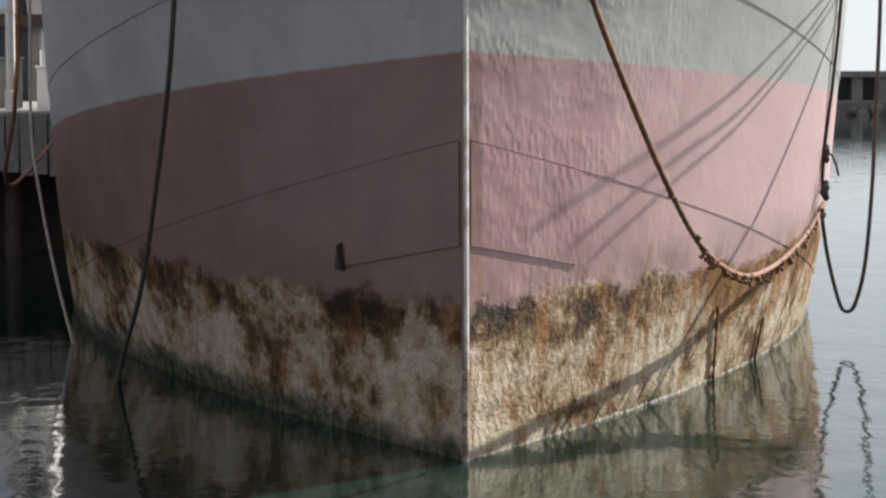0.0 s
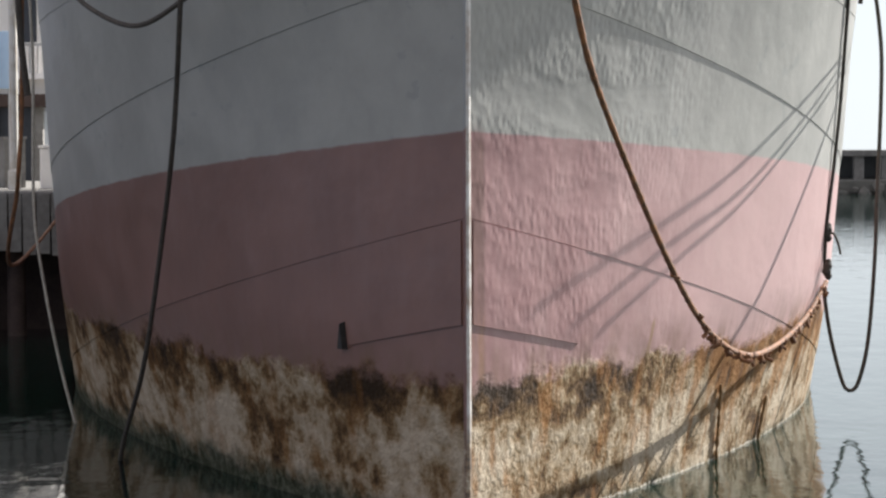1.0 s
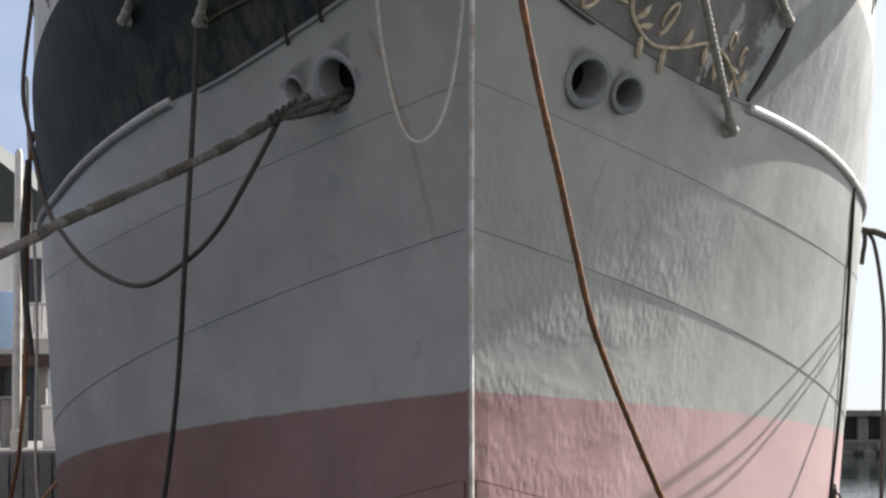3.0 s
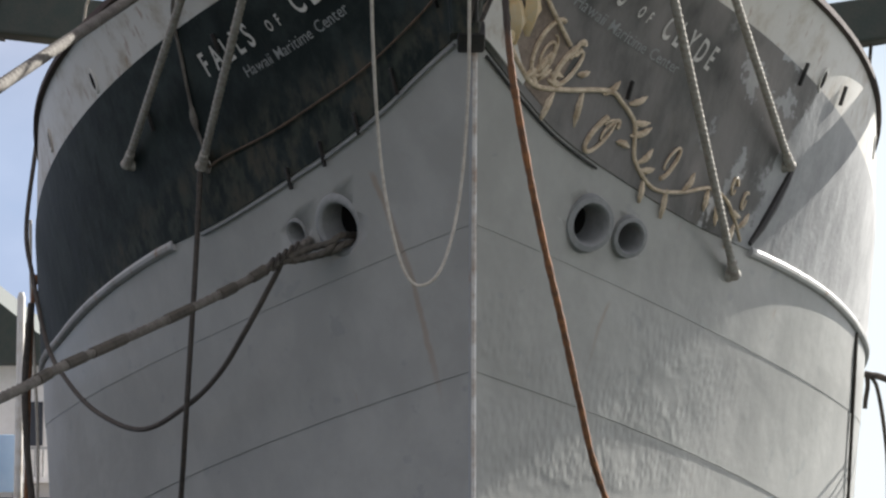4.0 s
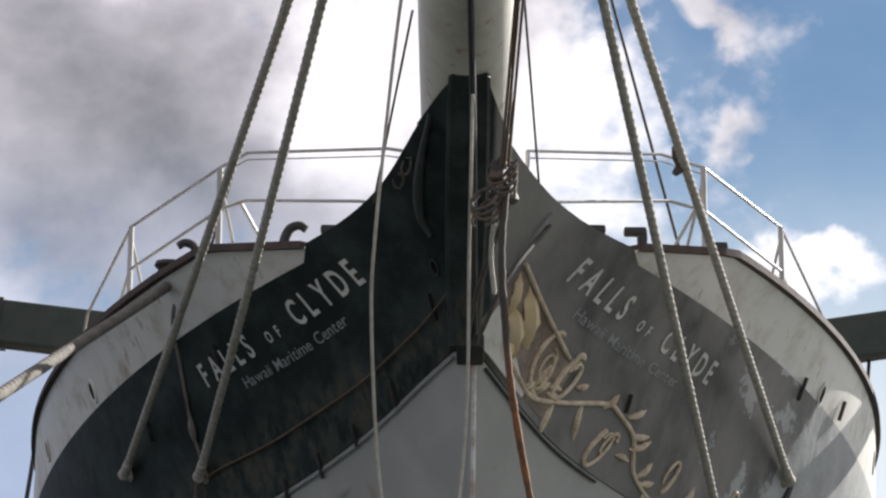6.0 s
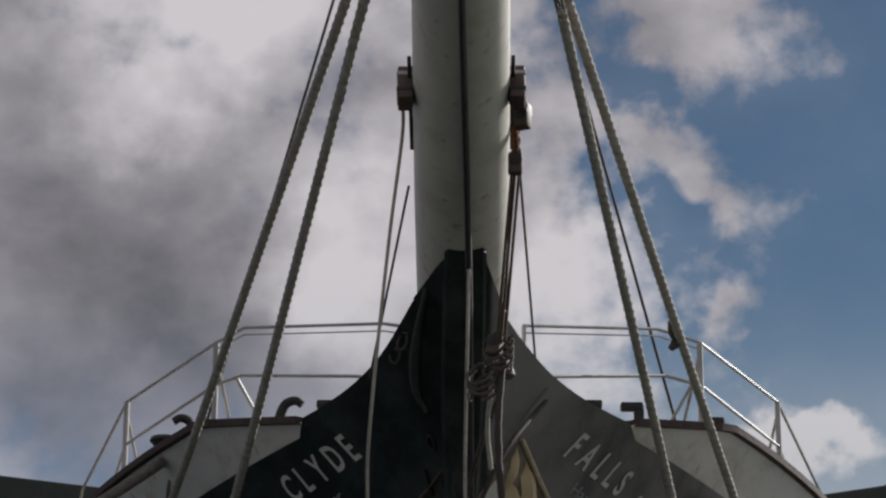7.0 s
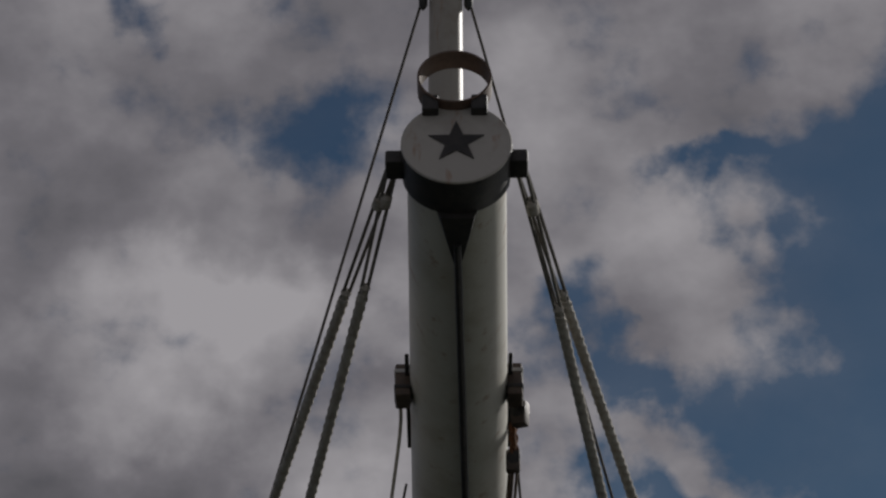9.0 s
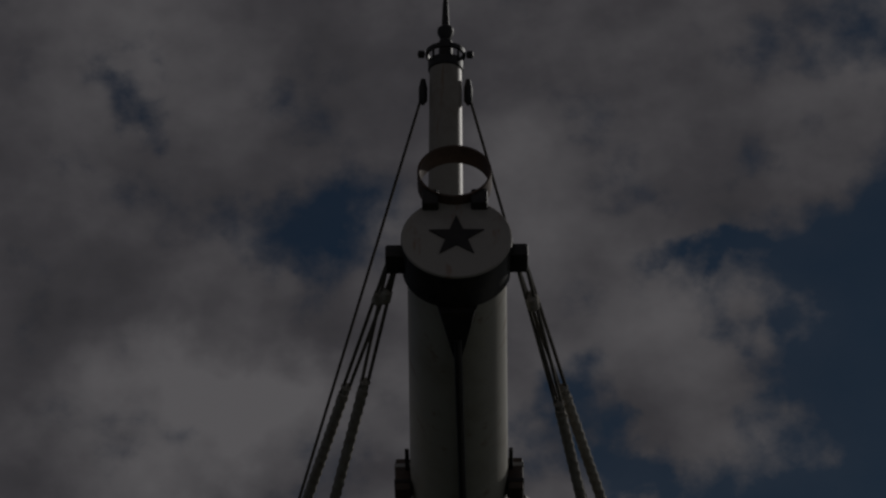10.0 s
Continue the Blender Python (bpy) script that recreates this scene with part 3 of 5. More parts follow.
def rail_z(y):
    return 10.12 - 0.14 * min(y, 19) + 0.002 * min(y, 19) ** 2 if y > 0.3 else 10.08 - 0.2 * (0.3 - y)


HEADS = {-1: eased((-3.4, -2.6, -2.19, -1.91, -1.54, -1.23, -0.65, 0), (11.1, 10.75, 10.50, 10.33, 10.14, 10.02, 9.90, 9.8)),
         1: eased((-3.4, -2.6, -2.45, -2.1, -1.73, -1.24, -0.65, 0), (10.9, 10.56, 10.48, 10.29, 10.10, 9.95, 9.88, 9.8))}


def black_top(side):
    """Top of the black band, which sweeps up at the head to the bowsprit."""
    return lambda y: BAND_TOP(y) if y >= RAIL_Y else max(BAND_TOP(RAIL_Y), HEADS[side](y))


def row_start(line, lo=-3.4):
    """Where a level line leaves the stem."""
    y = 6.0
    while y > lo and y > stem_y(line(y)):
        y -= 0.01
    return y + 0.01


def skin(low, high, y0=None, y1=AFT, rows=10, cols=64, side=1, proud=0.0, thick=0.02, power=1.7, least=-3.4):
    """A strake of the shell between two level lines, as a closed solid."""
    outer, inner = [], []
    for r in range(rows + 1):
        v = r / rows

        def line(y):
            return low(y) * (1 - v) + high(y) * v
        s = row_start(line, least) if y0 is None else y0
        for c in range(cols + 1):
            y = s + (y1 - s) * (c / cols) ** power
            z = line(y)
            w = half_breadth(y, z)
            dw = (half_breadth(y + 0.05, z) - w) / 0.05
            nrm = Vector((1, -dw, 0)).normalized()
            outer.append(Vector((side * (w + nrm.x * proud), y + nrm.y * proud, z)))
            k = proud - thick
            q = Vector((max(0.001, w + nrm.x * k), y + nrm.y * k, z))
            inner.append(Vector((side * q.x, q.y, q.z)))
    w = cols + 1
    n = len(outer)
    faces = []
    for r in range(rows):
        for c in range(cols):
            a = r * w + c
            faces += [(a, a + 1, a + w + 1, a + w), (n + a, n + a + w, n + a + w + 1, n + a + 1)]
    for c in range(cols):
        faces += [(c, c + 1, n + c + 1, n + c), (rows * w + c, rows * w + c + 1, n + rows * w + c + 1, n + rows * w + c)]
    for r in range(rows):
        for c in (0, cols):
            a = r * w + c
            faces.append((a, a + w, n + a + w, n + a))
    return outer + inner, faces


def on_hull(side, y, z, out=0.0):
    w = half_breadth(y, z)
    dw = (half_breadth(y + 0.05, z) - w) / 0.05
    dz = (half_breadth(y, z + 0.05) - w) / 0.05
    nrm = Vector((side, -dw, -dz)).normalized()
    return Vector((side * w, y, z)) + nrm * out, nrm


ship = thing("sailing_ship", "old four-masted iron sailing ship with grey and faded red hull afloat", "ship")


def keel_line(y):
    return -1.3


upper_strakes = {}

for side in (-1, 1):
    BAND_LOW = BAND_LOWS[side]
    for k, (lo, hi, rows) in enumerate(((keel_line, SEAM_LOW, 18), (SEAM_LOW, SEAM_HIGH, 12), (SEAM_HIGH, SEAM_UPPER, 8), (SEAM_UPPER, BAND_LOW, 8))):
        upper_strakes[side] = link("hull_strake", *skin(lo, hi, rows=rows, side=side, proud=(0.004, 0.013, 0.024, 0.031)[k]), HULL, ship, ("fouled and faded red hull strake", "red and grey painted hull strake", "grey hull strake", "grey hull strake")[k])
    link("black_band", *skin(BAND_LOW, black_top(side), rows=14, cols=90, side=side, proud=0.05, thick=0.05, power=1.9, least=-2.5), BLACK, ship, "weathered black painted band round the bow")
    link("bulwark", *skin(BAND_TOP, rail_z, y0=RAIL_Y, rows=4, cols=60, side=side, proud=0.04, thick=0.05), WHITE, ship, "dirty white bulwark plating")

# transom and deck close the hull out of sight
zs = [-1.3, 0, 2, 4, 6, 7.6]
tv = [(s * half_breadth(AFT, z), AFT, z) for z in zs for s in (-1, 1)]
link("transom", tv, [(2 * i, 2 * i + 1, 2 * i + 3, 2 * i + 2) for i in range(len(zs) - 1)], HULL, ship, smooth=False)
dys = [-1.2 + (AFT + 1.2) * (k / 40) ** 1.5 for k in range(41)]
dv = [(s * max(0.02, half_breadth(y, BAND_TOP(y) - 0.3) - 0.05), y, BAND_TOP(y) - 0.3) for y in dys for s in (-1, 1)]
link("deck", dv, [(2 * i, 2 * i + 1, 2 * i + 3, 2 * i + 2) for i in range(40)], DECKWOOD, ship, "planked forecastle deck", smooth=False)

# rail cap on the bulwark
for side in (-1, 1):
    ys = [RAIL_Y + (AFT - RAIL_Y) * (k / 70) ** 1.7 for k in range(71)]
    path = [on_hull(side, y, rail_z(y), 0.0)[0] + Vector((0, 0, 0.02)) for y in ys]
    cap = []
    for i, p in enumerate(path):
        _, nrm = on_hull(side, ys[i], rail_z(ys[i]))
        h = Vector((nrm.x, nrm.y, 0)).normalized()
        for o, dz in ((0.10, -0.04), (0.10, 0.035), (-0.14, 0.035), (-0.14, -0.04)):
            cap.append(p + h * o + Vector((0, 0, dz)))
    faces = [(4 * i + k, 4 * i + (k + 1) % 4, 4 * i + 4 + (k + 1) % 4, 4 * i + 4 + k) for i in range(70) for k in range(4)] + [(0, 1, 2, 3), (280, 281, 282, 283)]
    link("rail_cap", cap, faces, TIMBER, ship, "dark timber rail cap", smooth=False)

# stem bar up the cutwater
path = [Vector((0, stem_y(z) - 0.0, z)) for z in np.linspace(-1.3, 8.85, 60)]
sv, sf = [], []
for i, p in enumerate(path):
    t = (path[min(59, i + 1)] - path[max(0, i - 1)]).normalized()
    f = Vector((0, -t.z, t.y)) * -1
    f = f if f.y < 0 else -f
    for x, o in ((-0.04, -0.10), (-0.036, 0.02), (-0.018, 0.045), (0.018, 0.045), (0.036, 0.02), (0.04, -0.10)):
        sv.append(p + Vector((x, 0, 0)) + f * o)
for i in range(59):
    sf += [(6 * i + k, 6 * i + k + 1, 6 * i + 7 + k, 6 * i + 6 + k) for k in range(5)]
sf += [tuple(range(6)), tuple(range(354, 360))]
link("stem_bar", sv, sf, STEMPAINT, ship, "forged stem bar with a sun highlight painted along its edge")

# black knee of the head, from the stem up under the bowsprit
kv, kf = [], []
knee = [(8.72, -1.30, -1.62, 0.13), (9.2, -1.55, -1.85, 0.16), (9.7, -1.9, -2.2, 0.18), (10.2, -2.3, -2.65, 0.185), (10.6, -2.6, -3.0, 0.18), (10.84, -2.7, -3.28, 0.175), (10.98, -2.6, -3.2, 0.16)]
for z, yb, yf, w in knee:
    kv += [(-w - 0.1, yb, z), (-w - 0.1, yf + 0.05, z), (-w - 0.07, yf, z), (w - 0.1 + 0.0, yf, z), (w - 0.07, yf + 0.05, z), (w - 0.07, yb, z)]
for i in range(len(knee) - 1):
    kf += [(6 * i + k, 6 * i + (k + 1) % 6, 6 * i + 6 + (k + 1) % 6, 6 * i + 6 + k) for k in range(6)]
kf += [tuple(range(6)), tuple(range(6 * len(knee) - 6, 6 * len(knee)))]
link("head_knee", kv, kf, BLACK, ship, "black knee under the bowsprit", smooth=False)

# ---------------------------------------------------------------- bowsprit
STEEVE = radians(18)
TIP = Vector((-0.235, -7.6, 12.70))
AX = Vector((-0.026, -math.cos(STEEVE), math.sin(STEEVE))).normalized()
UPN = Vector((0, math.sin(STEEVE), math.cos(STEEVE)))


def along(d, up=0.0, right=0.0):
    """A point d metres inboard of the bowsprit's end."""
    return TIP - AX * d + UPN * up + Vector((1, 0, 0)) * right


BOWF = frame_to(along(0), AX, UPN)
bowsprit = part("bowsprit", lathe_bm([(0.40, -9.5), (0.435, -6.5), (0.43, -4.5), (0.41, -2.5), (0.385, -0.32), (0.385, -0.30)], 40, BOWF), SPAR, ship, "off-white painted tubular steel bowsprit")
part("cap_band", lathe_bm([(0.385, -0.34), (0.425, -0.33), (0.43, -0.02), (0.425, 0.0), (0.38, 0.0)], 40, BOWF), IRON, bowsprit, "black iron band at the bowsprit end")
part("end_disc", lathe_bm([(0.425, -0.01), (0.428, 0.012), (0.42, 0.02)], 40, BOWF), DISC, bowsprit, "round off-white end plate")
bm = bmesh.new()
ring = []
for k in range(10):
    r = 0.225 if k % 2 == 0 else 0.09
    a = math.pi / 2 + math.pi * k / 5
    ring.append((r * math.cos(a), r * math.sin(a)))
lo = [bm.verts.new(BOWF @ Vector((x, y, 0.018))) for x, y in ring]
hi = [bm.verts.new(BOWF @ Vector((x, y, 0.032))) for x, y in ring]
bm.faces.new(hi)
for k in range(10):
    bm.faces.new((lo[k], lo[(k + 1) % 10], hi[(k + 1) % 10], hi[k]))
part("star", bm, IRON, bowsprit, "black five-pointed star", smooth=False)
for s in (-1, 1):
    part("lug", box_bm(0.15, 0.13, 0.20, BOWF @ pose(s * 0.475, -0.05, -0.17), 0.02), IRON, bowsprit, "black iron lug for the shrouds")
# empty boom ring above the end plate
RINGF = frame_to(along(-0.02, 0.64, -0.01), AX, UPN)
part("boom_ring", lathe_bm([(0.275, -0.09), (0.292, -0.09), (0.292, 0.09), (0.275, 0.09), (0.275, -0.09)], 36, RINGF), BRONZE, bowsprit, "empty rust-brown boom iron")
for s in (-1, 1):
    part("ring_neck", box_bm(0.13, 0.16, 0.16, RINGF @ pose(s * 0.19, -0.27, 0), 0.02), IRON, bowsprit)

# tapering cheeks close the head against the knee, under the bowsprit
for side in (-1, 1):
    cv, cf = [], []
    top = HEADS[side](-2.44)
    for k in range(9):
        u = k / 8
        for r in range(6):
            v = r / 5
            z0 = 10.30 + (top - 10.30) * v
            a = Vector((side * (half_breadth(-2.44, z0) + 0.05), -2.44, z0))
            b = Vector((side * 0.15 - 0.085, -2.62 - 0.62 * v, 10.42 + 0.44 * v))
            p = a.lerp(b, u)
            d = (p.y - TIP.y) / -AX.y
            axis = TIP - AX * d
            under = axis.z - math.sqrt(max(0.0, 0.45 ** 2 - (p.x - axis.x) ** 2)) / math.cos(STEEVE)
            cv.append((p.x, p.y, min(p.z, under) if abs(p.x - axis.x) < 0.44 else p.z))
    n = len(cv)
    cv += [(x - side * 0.03, y + 0.02, z) for x, y, z in cv]
    for k in range(8):
        for r in range(5):
            a = 6 * k + r
            cf += [(a, a + 1, a + 7, a + 6), (n + a, n + a + 6, n + a + 7, n + a + 1)]
        cf += [(6 * k, 6 * k + 6, n + 6 * k + 6, n + 6 * k), (6 * k + 5, n + 6 * k + 5, n + 6 * k + 11, 6 * k + 11)]
    link("head_cheek", cv, cf, BLACK, ship, "tapering cheek of the head under the bowsprit")
# black gusset behind the bobstay's upper end
gv = []
for d, w, drop in ((0.33, 0.17, 0.34), (0.33, 0.13, 0.47), (0.85, 0.04, 0.38), (0.85, 0.03, 0.47)):
    gv += [along(d, -drop, -w), along(d, -drop, w)]
link("bobstay_gusset", gv, [(0, 1, 3, 2), (4, 6, 7, 5), (0, 4, 5, 1), (2, 3, 7, 6), (0, 2, 6, 4), (1, 5, 7, 3)], IRON, bowsprit, smooth=False)

# ---------------------------------------------------------------- foremast, seen through the ring
MAST = Vector((0.13, 20.0, 0))
MASTF = Matrix.Translation(MAST)
mast = part("foremast", lathe_bm([(0.42, 7.6), (0.41, 16), (0.37, 24), (0.33, 30.55), (0.25, 30.62)], 28, MASTF), MASTPAINT, ship, "off-white steel foremast with its upper masts sent down")
part("mast_cap", lathe_bm([(0.33, 30.5), (0.36, 30.52), (0.36, 30.72), (0.2, 30.74)], 28, MASTF), IRON, mast, "black mast cap")
part("mast_hoop", lathe_bm([(0.36, 30.86), (0.41, 30.86), (0.41, 30.96), (0.36, 30.96), (0.36, 30.86)], 28, MASTF), IRON, mast, "open iron hoop")
for a in range(4):
    ang = math.pi / 4 + a * math.pi / 2
    part("hoop_stay", box_bm(0.05, 0.05, 0.32, MASTF @ pose(0.36 * math.cos(ang), 0.36 * math.sin(ang), 30.8), 0.01), IRON, mast)
for s in (-1, 1):
    part("hoop_eye", lathe_bm([(0.0, 0), (0.08, 0.02), (0.08, 0.14), (0.0, 0.16)], 12, MASTF @ pose(s * 0.42, 0, 30.9, 0, s * 90)), IRON, mast)
part("mast_spike", lathe_bm([(0.15, 30.7), (0.14, 31.2), (0.1, 31.25), (0.17, 31.4), (0.17, 31.5), (0.08, 31.6), (0.06, 32.1), (0.03, 32.4)], 16, MASTF), IRON, mast, "dark spike with a round knob")
for s, foot in ((-1, (-6.05, 21.8, 9.0)), (1, (6.1, 21.8, 9.0))):
    head = (0.13 + s * 0.46, 20.0, 30.0)
    shroud = cable("mast_shroud", [head, foot], 0.03, ROPE_DARK, ship, "thin wire mast shroud")
    part("shroud_shackle", lathe_bm([(0.02, -0.3), (0.09, -0.2), (0.09, 0.1), (0.05, 0.3)], 12, Matrix.Translation(head)), IRON, shroud)

# ---------------------------------------------------------------- bowsprit shrouds and bobstay
LUG_L, LUG_R = along(0.2, -0.03, -0.49), along(0.2, -0.03, 0.49)
for name, a, pin, in (("bowsprit_shroud", LUG_L, (-1, 3.34, 8.26)), ("bowsprit_shroud", LUG_L, (-1, 2.08, 8.05)), ("bowsprit_shroud", LUG_R, (1, 3.14, 8.21)), ("bowsprit_shroud", LUG_R, (1, 2.88, 6.95))):
    foot, nrm = on_hull(*pin, 0.10)
    a = Vector(a)
    d = (foot - a).normalized()
    off = Vector((0.07, 0, 0)) if pin[1] in (2.08, 2.88) else Vector((-0.03, 0, 0))
    knot = a.lerp(foot, 0.125) + off * 0.4
    chain = cable(name, [knot, foot - d * 0.25], 0.047, CHAIN, ship, "bowsprit shroud of painted twisted chain", laid=True, sag=0.03, lay=0.15)
    for dx in (-0.03, 0.03):
        cable("shroud_strop", [a + Vector((dx * 1.2, 0, 0)), knot + Vector((dx * 0.8, 0, 0))], 0.015, HAWSERMAT, chain, "grey wire strop")
    part("turnbuckle", lathe_bm([(0.02, -0.10), (0.046, -0.07), (0.03, -0.03), (0.03, 0.03), (0.05, 0.06), (0.025, 0.10)], 12, frame_to(knot, d)), CHAIN, chain)
    ringp = a.lerp(foot, 0.035) + off * 0.2
    part("strop_ring", lathe_bm([(0.02, -0.07), (0.048, -0.05), (0.05, 0.04), (0.02, 0.07)], 12, frame_to(ringp, d)), CHAIN, chain)
    part("end_shackle", lathe_bm([(0.02, -0.28), (0.055, -0.24), (0.06, -0.05), (0.075, 0.0), (0.05, 0.05)], 12, frame_to(foot, d)), CHAIN, chain)
    part("hull_eye", lathe_bm([(0.0, -0.14), (0.11, -0.12), (0.10, -0.05), (0.05, 0.02), (0.0, 0.03)], 14, frame_to(foot, nrm)), CHAIN, chain)
cable("bobstay", [along(0.62, -0.47), Vector((-0.06, -3.4, 10.70)), Vector((0.0, -1.75, 8.80))], 0.032, IRON, ship, "black bobstay from the bowsprit end to the stem")

# ---------------------------------------------------------------- forecastle railing
rails = thing("bow_railing", "grey pipe railing with two rails on the forecastle", "railing")
R_TOP = [((-0.68, -0.9, 10.82), (-0.84, -0.8, 10.87), (-2.29, 0.3, 11.13), (-2.57, 0.3, 10.97), (-3.77, 3.0, 11.02), (-4.62, 6.0, 10.65), (-4.9, 7.2, 10.0)),
         ((0.55, -0.8, 10.86), (1.98, 0.3, 11.15), (2.42, 0.3, 11.01), (3.61, 3.0, 11.07), (4.55, 6.0, 10.70), (4.8, 7.2, 10.0))]
R_MID = [((-0.72, -1.1, 10.22), (-1.11, -0.8, 10.33), (-2.3, 0.3, 10.62), (-2.57, 0.3, 10.52), (-3.77, 3.0, 10.52), (-4.4, 6.0, 10.1)),
         ((0.52, -1.1, 10.24), (0.89, -0.8, 10.34), (2.06, 0.3, 10.65), (2.42, 0.3, 10.55), (3.61, 3.0, 10.55), (4.4, 6.0, 10.1))]
for k in (0, 1):
    for line in (R_TOP[k], R_MID[k]):
        for a, b in zip(line, line[1:]):
            cable("rail_pipe", [a, b], 0.018, RAILPAINT, rails, step=0.5)
    for a, b in zip(R_TOP[k], R_TOP[k][1:-3]):
        cable("rail_wire", [Vector(a) - Vector((0, 0, 0.075)), Vector(b) - Vector((0, 0, 0.075))], 0.008, RAILPAINT, rails, step=0.5)
    for top, z0 in ((R_TOP[k][-4], 9.95), (R_TOP[k][-3], 9.5)):
        cable("rail_post", [top, (top[0], top[1], z0)], 0.032, RAILPAINT, rails, step=0.3)
        cable("rail_brace", [Vector(top) - Vector((0, 0, 0.12)), (top[0] * 0.93, top[1] + 1.3, z0)], 0.018, RAILPAINT, rails, step=0.4)
    s = (-1, 1)[k]
    if k:
        cable("rail_post", [R_TOP[k][0], (R_TOP[k][0][0], -0.8, 9.9)], 0.022, RAILPAINT, rails, step=0.3)
    cable("rail_brace", [(s * 2.35, 0.35, 10.6), (s * 1.95, 0.5, 9.9)], 0.018, RAILPAINT, rails, step=0.3)

# ---------------------------------------------------------------- catheads
for s, a, b in ((-1, (-3.3, 6.8, 10.40), (-7.9, 7.1, 10.99)), (1, (3.3, 6.8, 10.29), (7.48, 7.07, 10.99))):
    a, b = Vector(a), Vector(b)
    m = frame_to(a.lerp(b, 0.5), b - a)
    bm = box_bm(0.52, 0.56, (b - a).length, m, 0.04)
    ob = part("cathead", bm, GREENBEAM, ship, "heavy dark green timber cathead", smooth=False)
    for f in (0.55, 0.8):
        part("iron_strap", box_bm(0.56, 0.60, 0.07, frame_to(a.lerp(b, f), b - a), 0.01), IRON, ob)

# ---------------------------------------------------------------- hawse pipes
def bored(ob, tools):
    """Cuts the tools' shapes out of a plate and removes the tools."""
    for tool in tools:
        mod = ob.modifiers.new("hole", "BOOLEAN")
        mod.operation, mod.solver, mod.object = "DIFFERENCE", "EXACT", tool
    bpy.context.view_layer.update()
    me = bpy.data.meshes.new_from_object(ob.evaluated_get(bpy.context.evaluated_depsgraph_get()))
    ob.modifiers.clear()
    ob.data = me
    for tool in tools:
        bpy.data.objects.remove(tool)


drills = {-1: [], 1: []}
for side, y, z, r, turn in ((-1, 0.72, 7.20, 0.25, 0.15), (-1, 1.25, 7.20, 0.115, 0.15), (1, 0.55, 7.21, 0.20, 0.55), (1, 1.09, 7.14, 0.15, 0.55)):
    p, nrm = on_hull(side, y, z, 0.03)
    d = (nrm + Vector((0, -turn, -0.1))).normalized()
    m = frame_to(p, d)
    soft = side < 0
    wide = 1.42 if soft else 1.62
    lip = 0.03 if soft else 0.11
    pipe = part("hawse_pipe", lathe_bm([(r * wide, -0.30), (r * (wide - 0.04), -0.02), (r * (wide - 0.12), lip * 0.45), (r * (wide - 0.22), lip * 0.92), (r * 1.12, lip), (r * 1.04, lip * 0.86), (r * 0.98, lip * 0.5), (r * 0.95, 0.0), (r * 0.93, -0.75), (r * 0.6, -0.85), (0.001, -0.86)], 40, m), GREYPAINT, ship, "round grey hawse pipe mouth")
    # black lining paints the shade deep in the pipe
    part("pipe_bore", lathe_bm([(r * 0.925, -0.28), (r * 0.925, -0.7), (r * 0.55, -0.8), (0.001, -0.81)], 28, m), HOLE_SHADE, pipe, "near-black lining painted as the shade inside the pipe")
    drills[side].append(part("drill", lathe_bm([(0.001, -0.7), (r * 1.1, -0.7), (r * 1.1, 0.4), (0.001, 0.4)], 28, m), GREYPAINT))
for side in (-1, 1):
    bored(upper_strakes[side], drills[side])

# ---------------------------------------------------------------- sheer moulding, aft of the black band's edge
for side, y0 in ((-1, 3.15), (1, 3.1)):
    path = [on_hull(side, y0 + (AFT - 1 - y0) * (k / 50) ** 1.6, BAND_LOWS[side](y0 + (AFT - 1 - y0) * (k / 50) ** 1.6), 0.03)[0] for k in range(51)]
    link("sheer_moulding", *sweep(path, 0.062, 10), RAILPAINT, ship, "pale half-round sheer moulding")

# ---------------------------------------------------------------- quay and buildings beside the ship
# unseen standing place of the camera, added to bounce light onto the bow
apron = thing("quay_apron", "unseen concrete quay under the camera, added to bounce sunlight", "quay", kind="structure")
part("apron_deck", box_bm(70, 60, 0.6, pose(8, -48, 1.9), 0.05), CONCRETE, apron)
part("apron_wall", box_bm(70, 0.5, 3.2, pose(8, -18.3, 0.0)), CONCRETE, apron)
quay = thing("quay", "concrete quay with plank fascia over dark water", "quay", kind="structure")
part("quay_deck", box_bm(40, 90, 0.5, pose(-26.6, 72.2, 2.75), 0.05), CONCRETE, quay)
rng = random.Random(5)
for k in range(26):
    h = 1.25 + rng.uniform(-0.12, 0.1)
    part("fascia_plank", box_bm(0.26, 0.09, h, pose(-6.85 - 0.29 * k, 27.08 + rng.uniform(-0.02, 0.02), 2.42 - h / 2 + 0.55, 0, rng.uniform(-1, 1)), 0.015), CONCRETE, quay, smooth=False)
for k in range(12):
    part("pile", lathe_bm([(0.2, -1), (0.2, 0.5), (0.18, 2.5)], 12, pose(-7.2 - 1.5 * k, 27.9, 0)), TIMBER, quay, "dark timber pile")
# added dark sheet that stands for the shade beneath the deck
part("quay_back", box_bm(40, 0.4, 3.4, pose(-26.6, 30, 0.8)), TIMBER, quay, "dark wall added as the shade under the quay")

wall_x = -10.3
house = thing("waterfront_building", "pale waterfront building with a balcony and dark roof", "building")
part("wall", box_bm(14, 18, 3.9, pose(wall_x - 7, 54, 7.1), 0.05), PLASTER, house, smooth=False)
# solid box, painted dark for the shade under the eave
part("ground_floor", box_bm(13.6, 17.6, 2.4, pose(wall_x - 7.1, 54.2, 4.0)), OPENING_SHADE, house, "solid ground floor painted dark as the shade under the eave", smooth=False)
for k in range(7):
    part("column", box_bm(0.3, 0.3, 2.4, pose(wall_x - 0.4 - 1.3 * k, 45.1, 4.0), 0.02), CONCRETE, house)
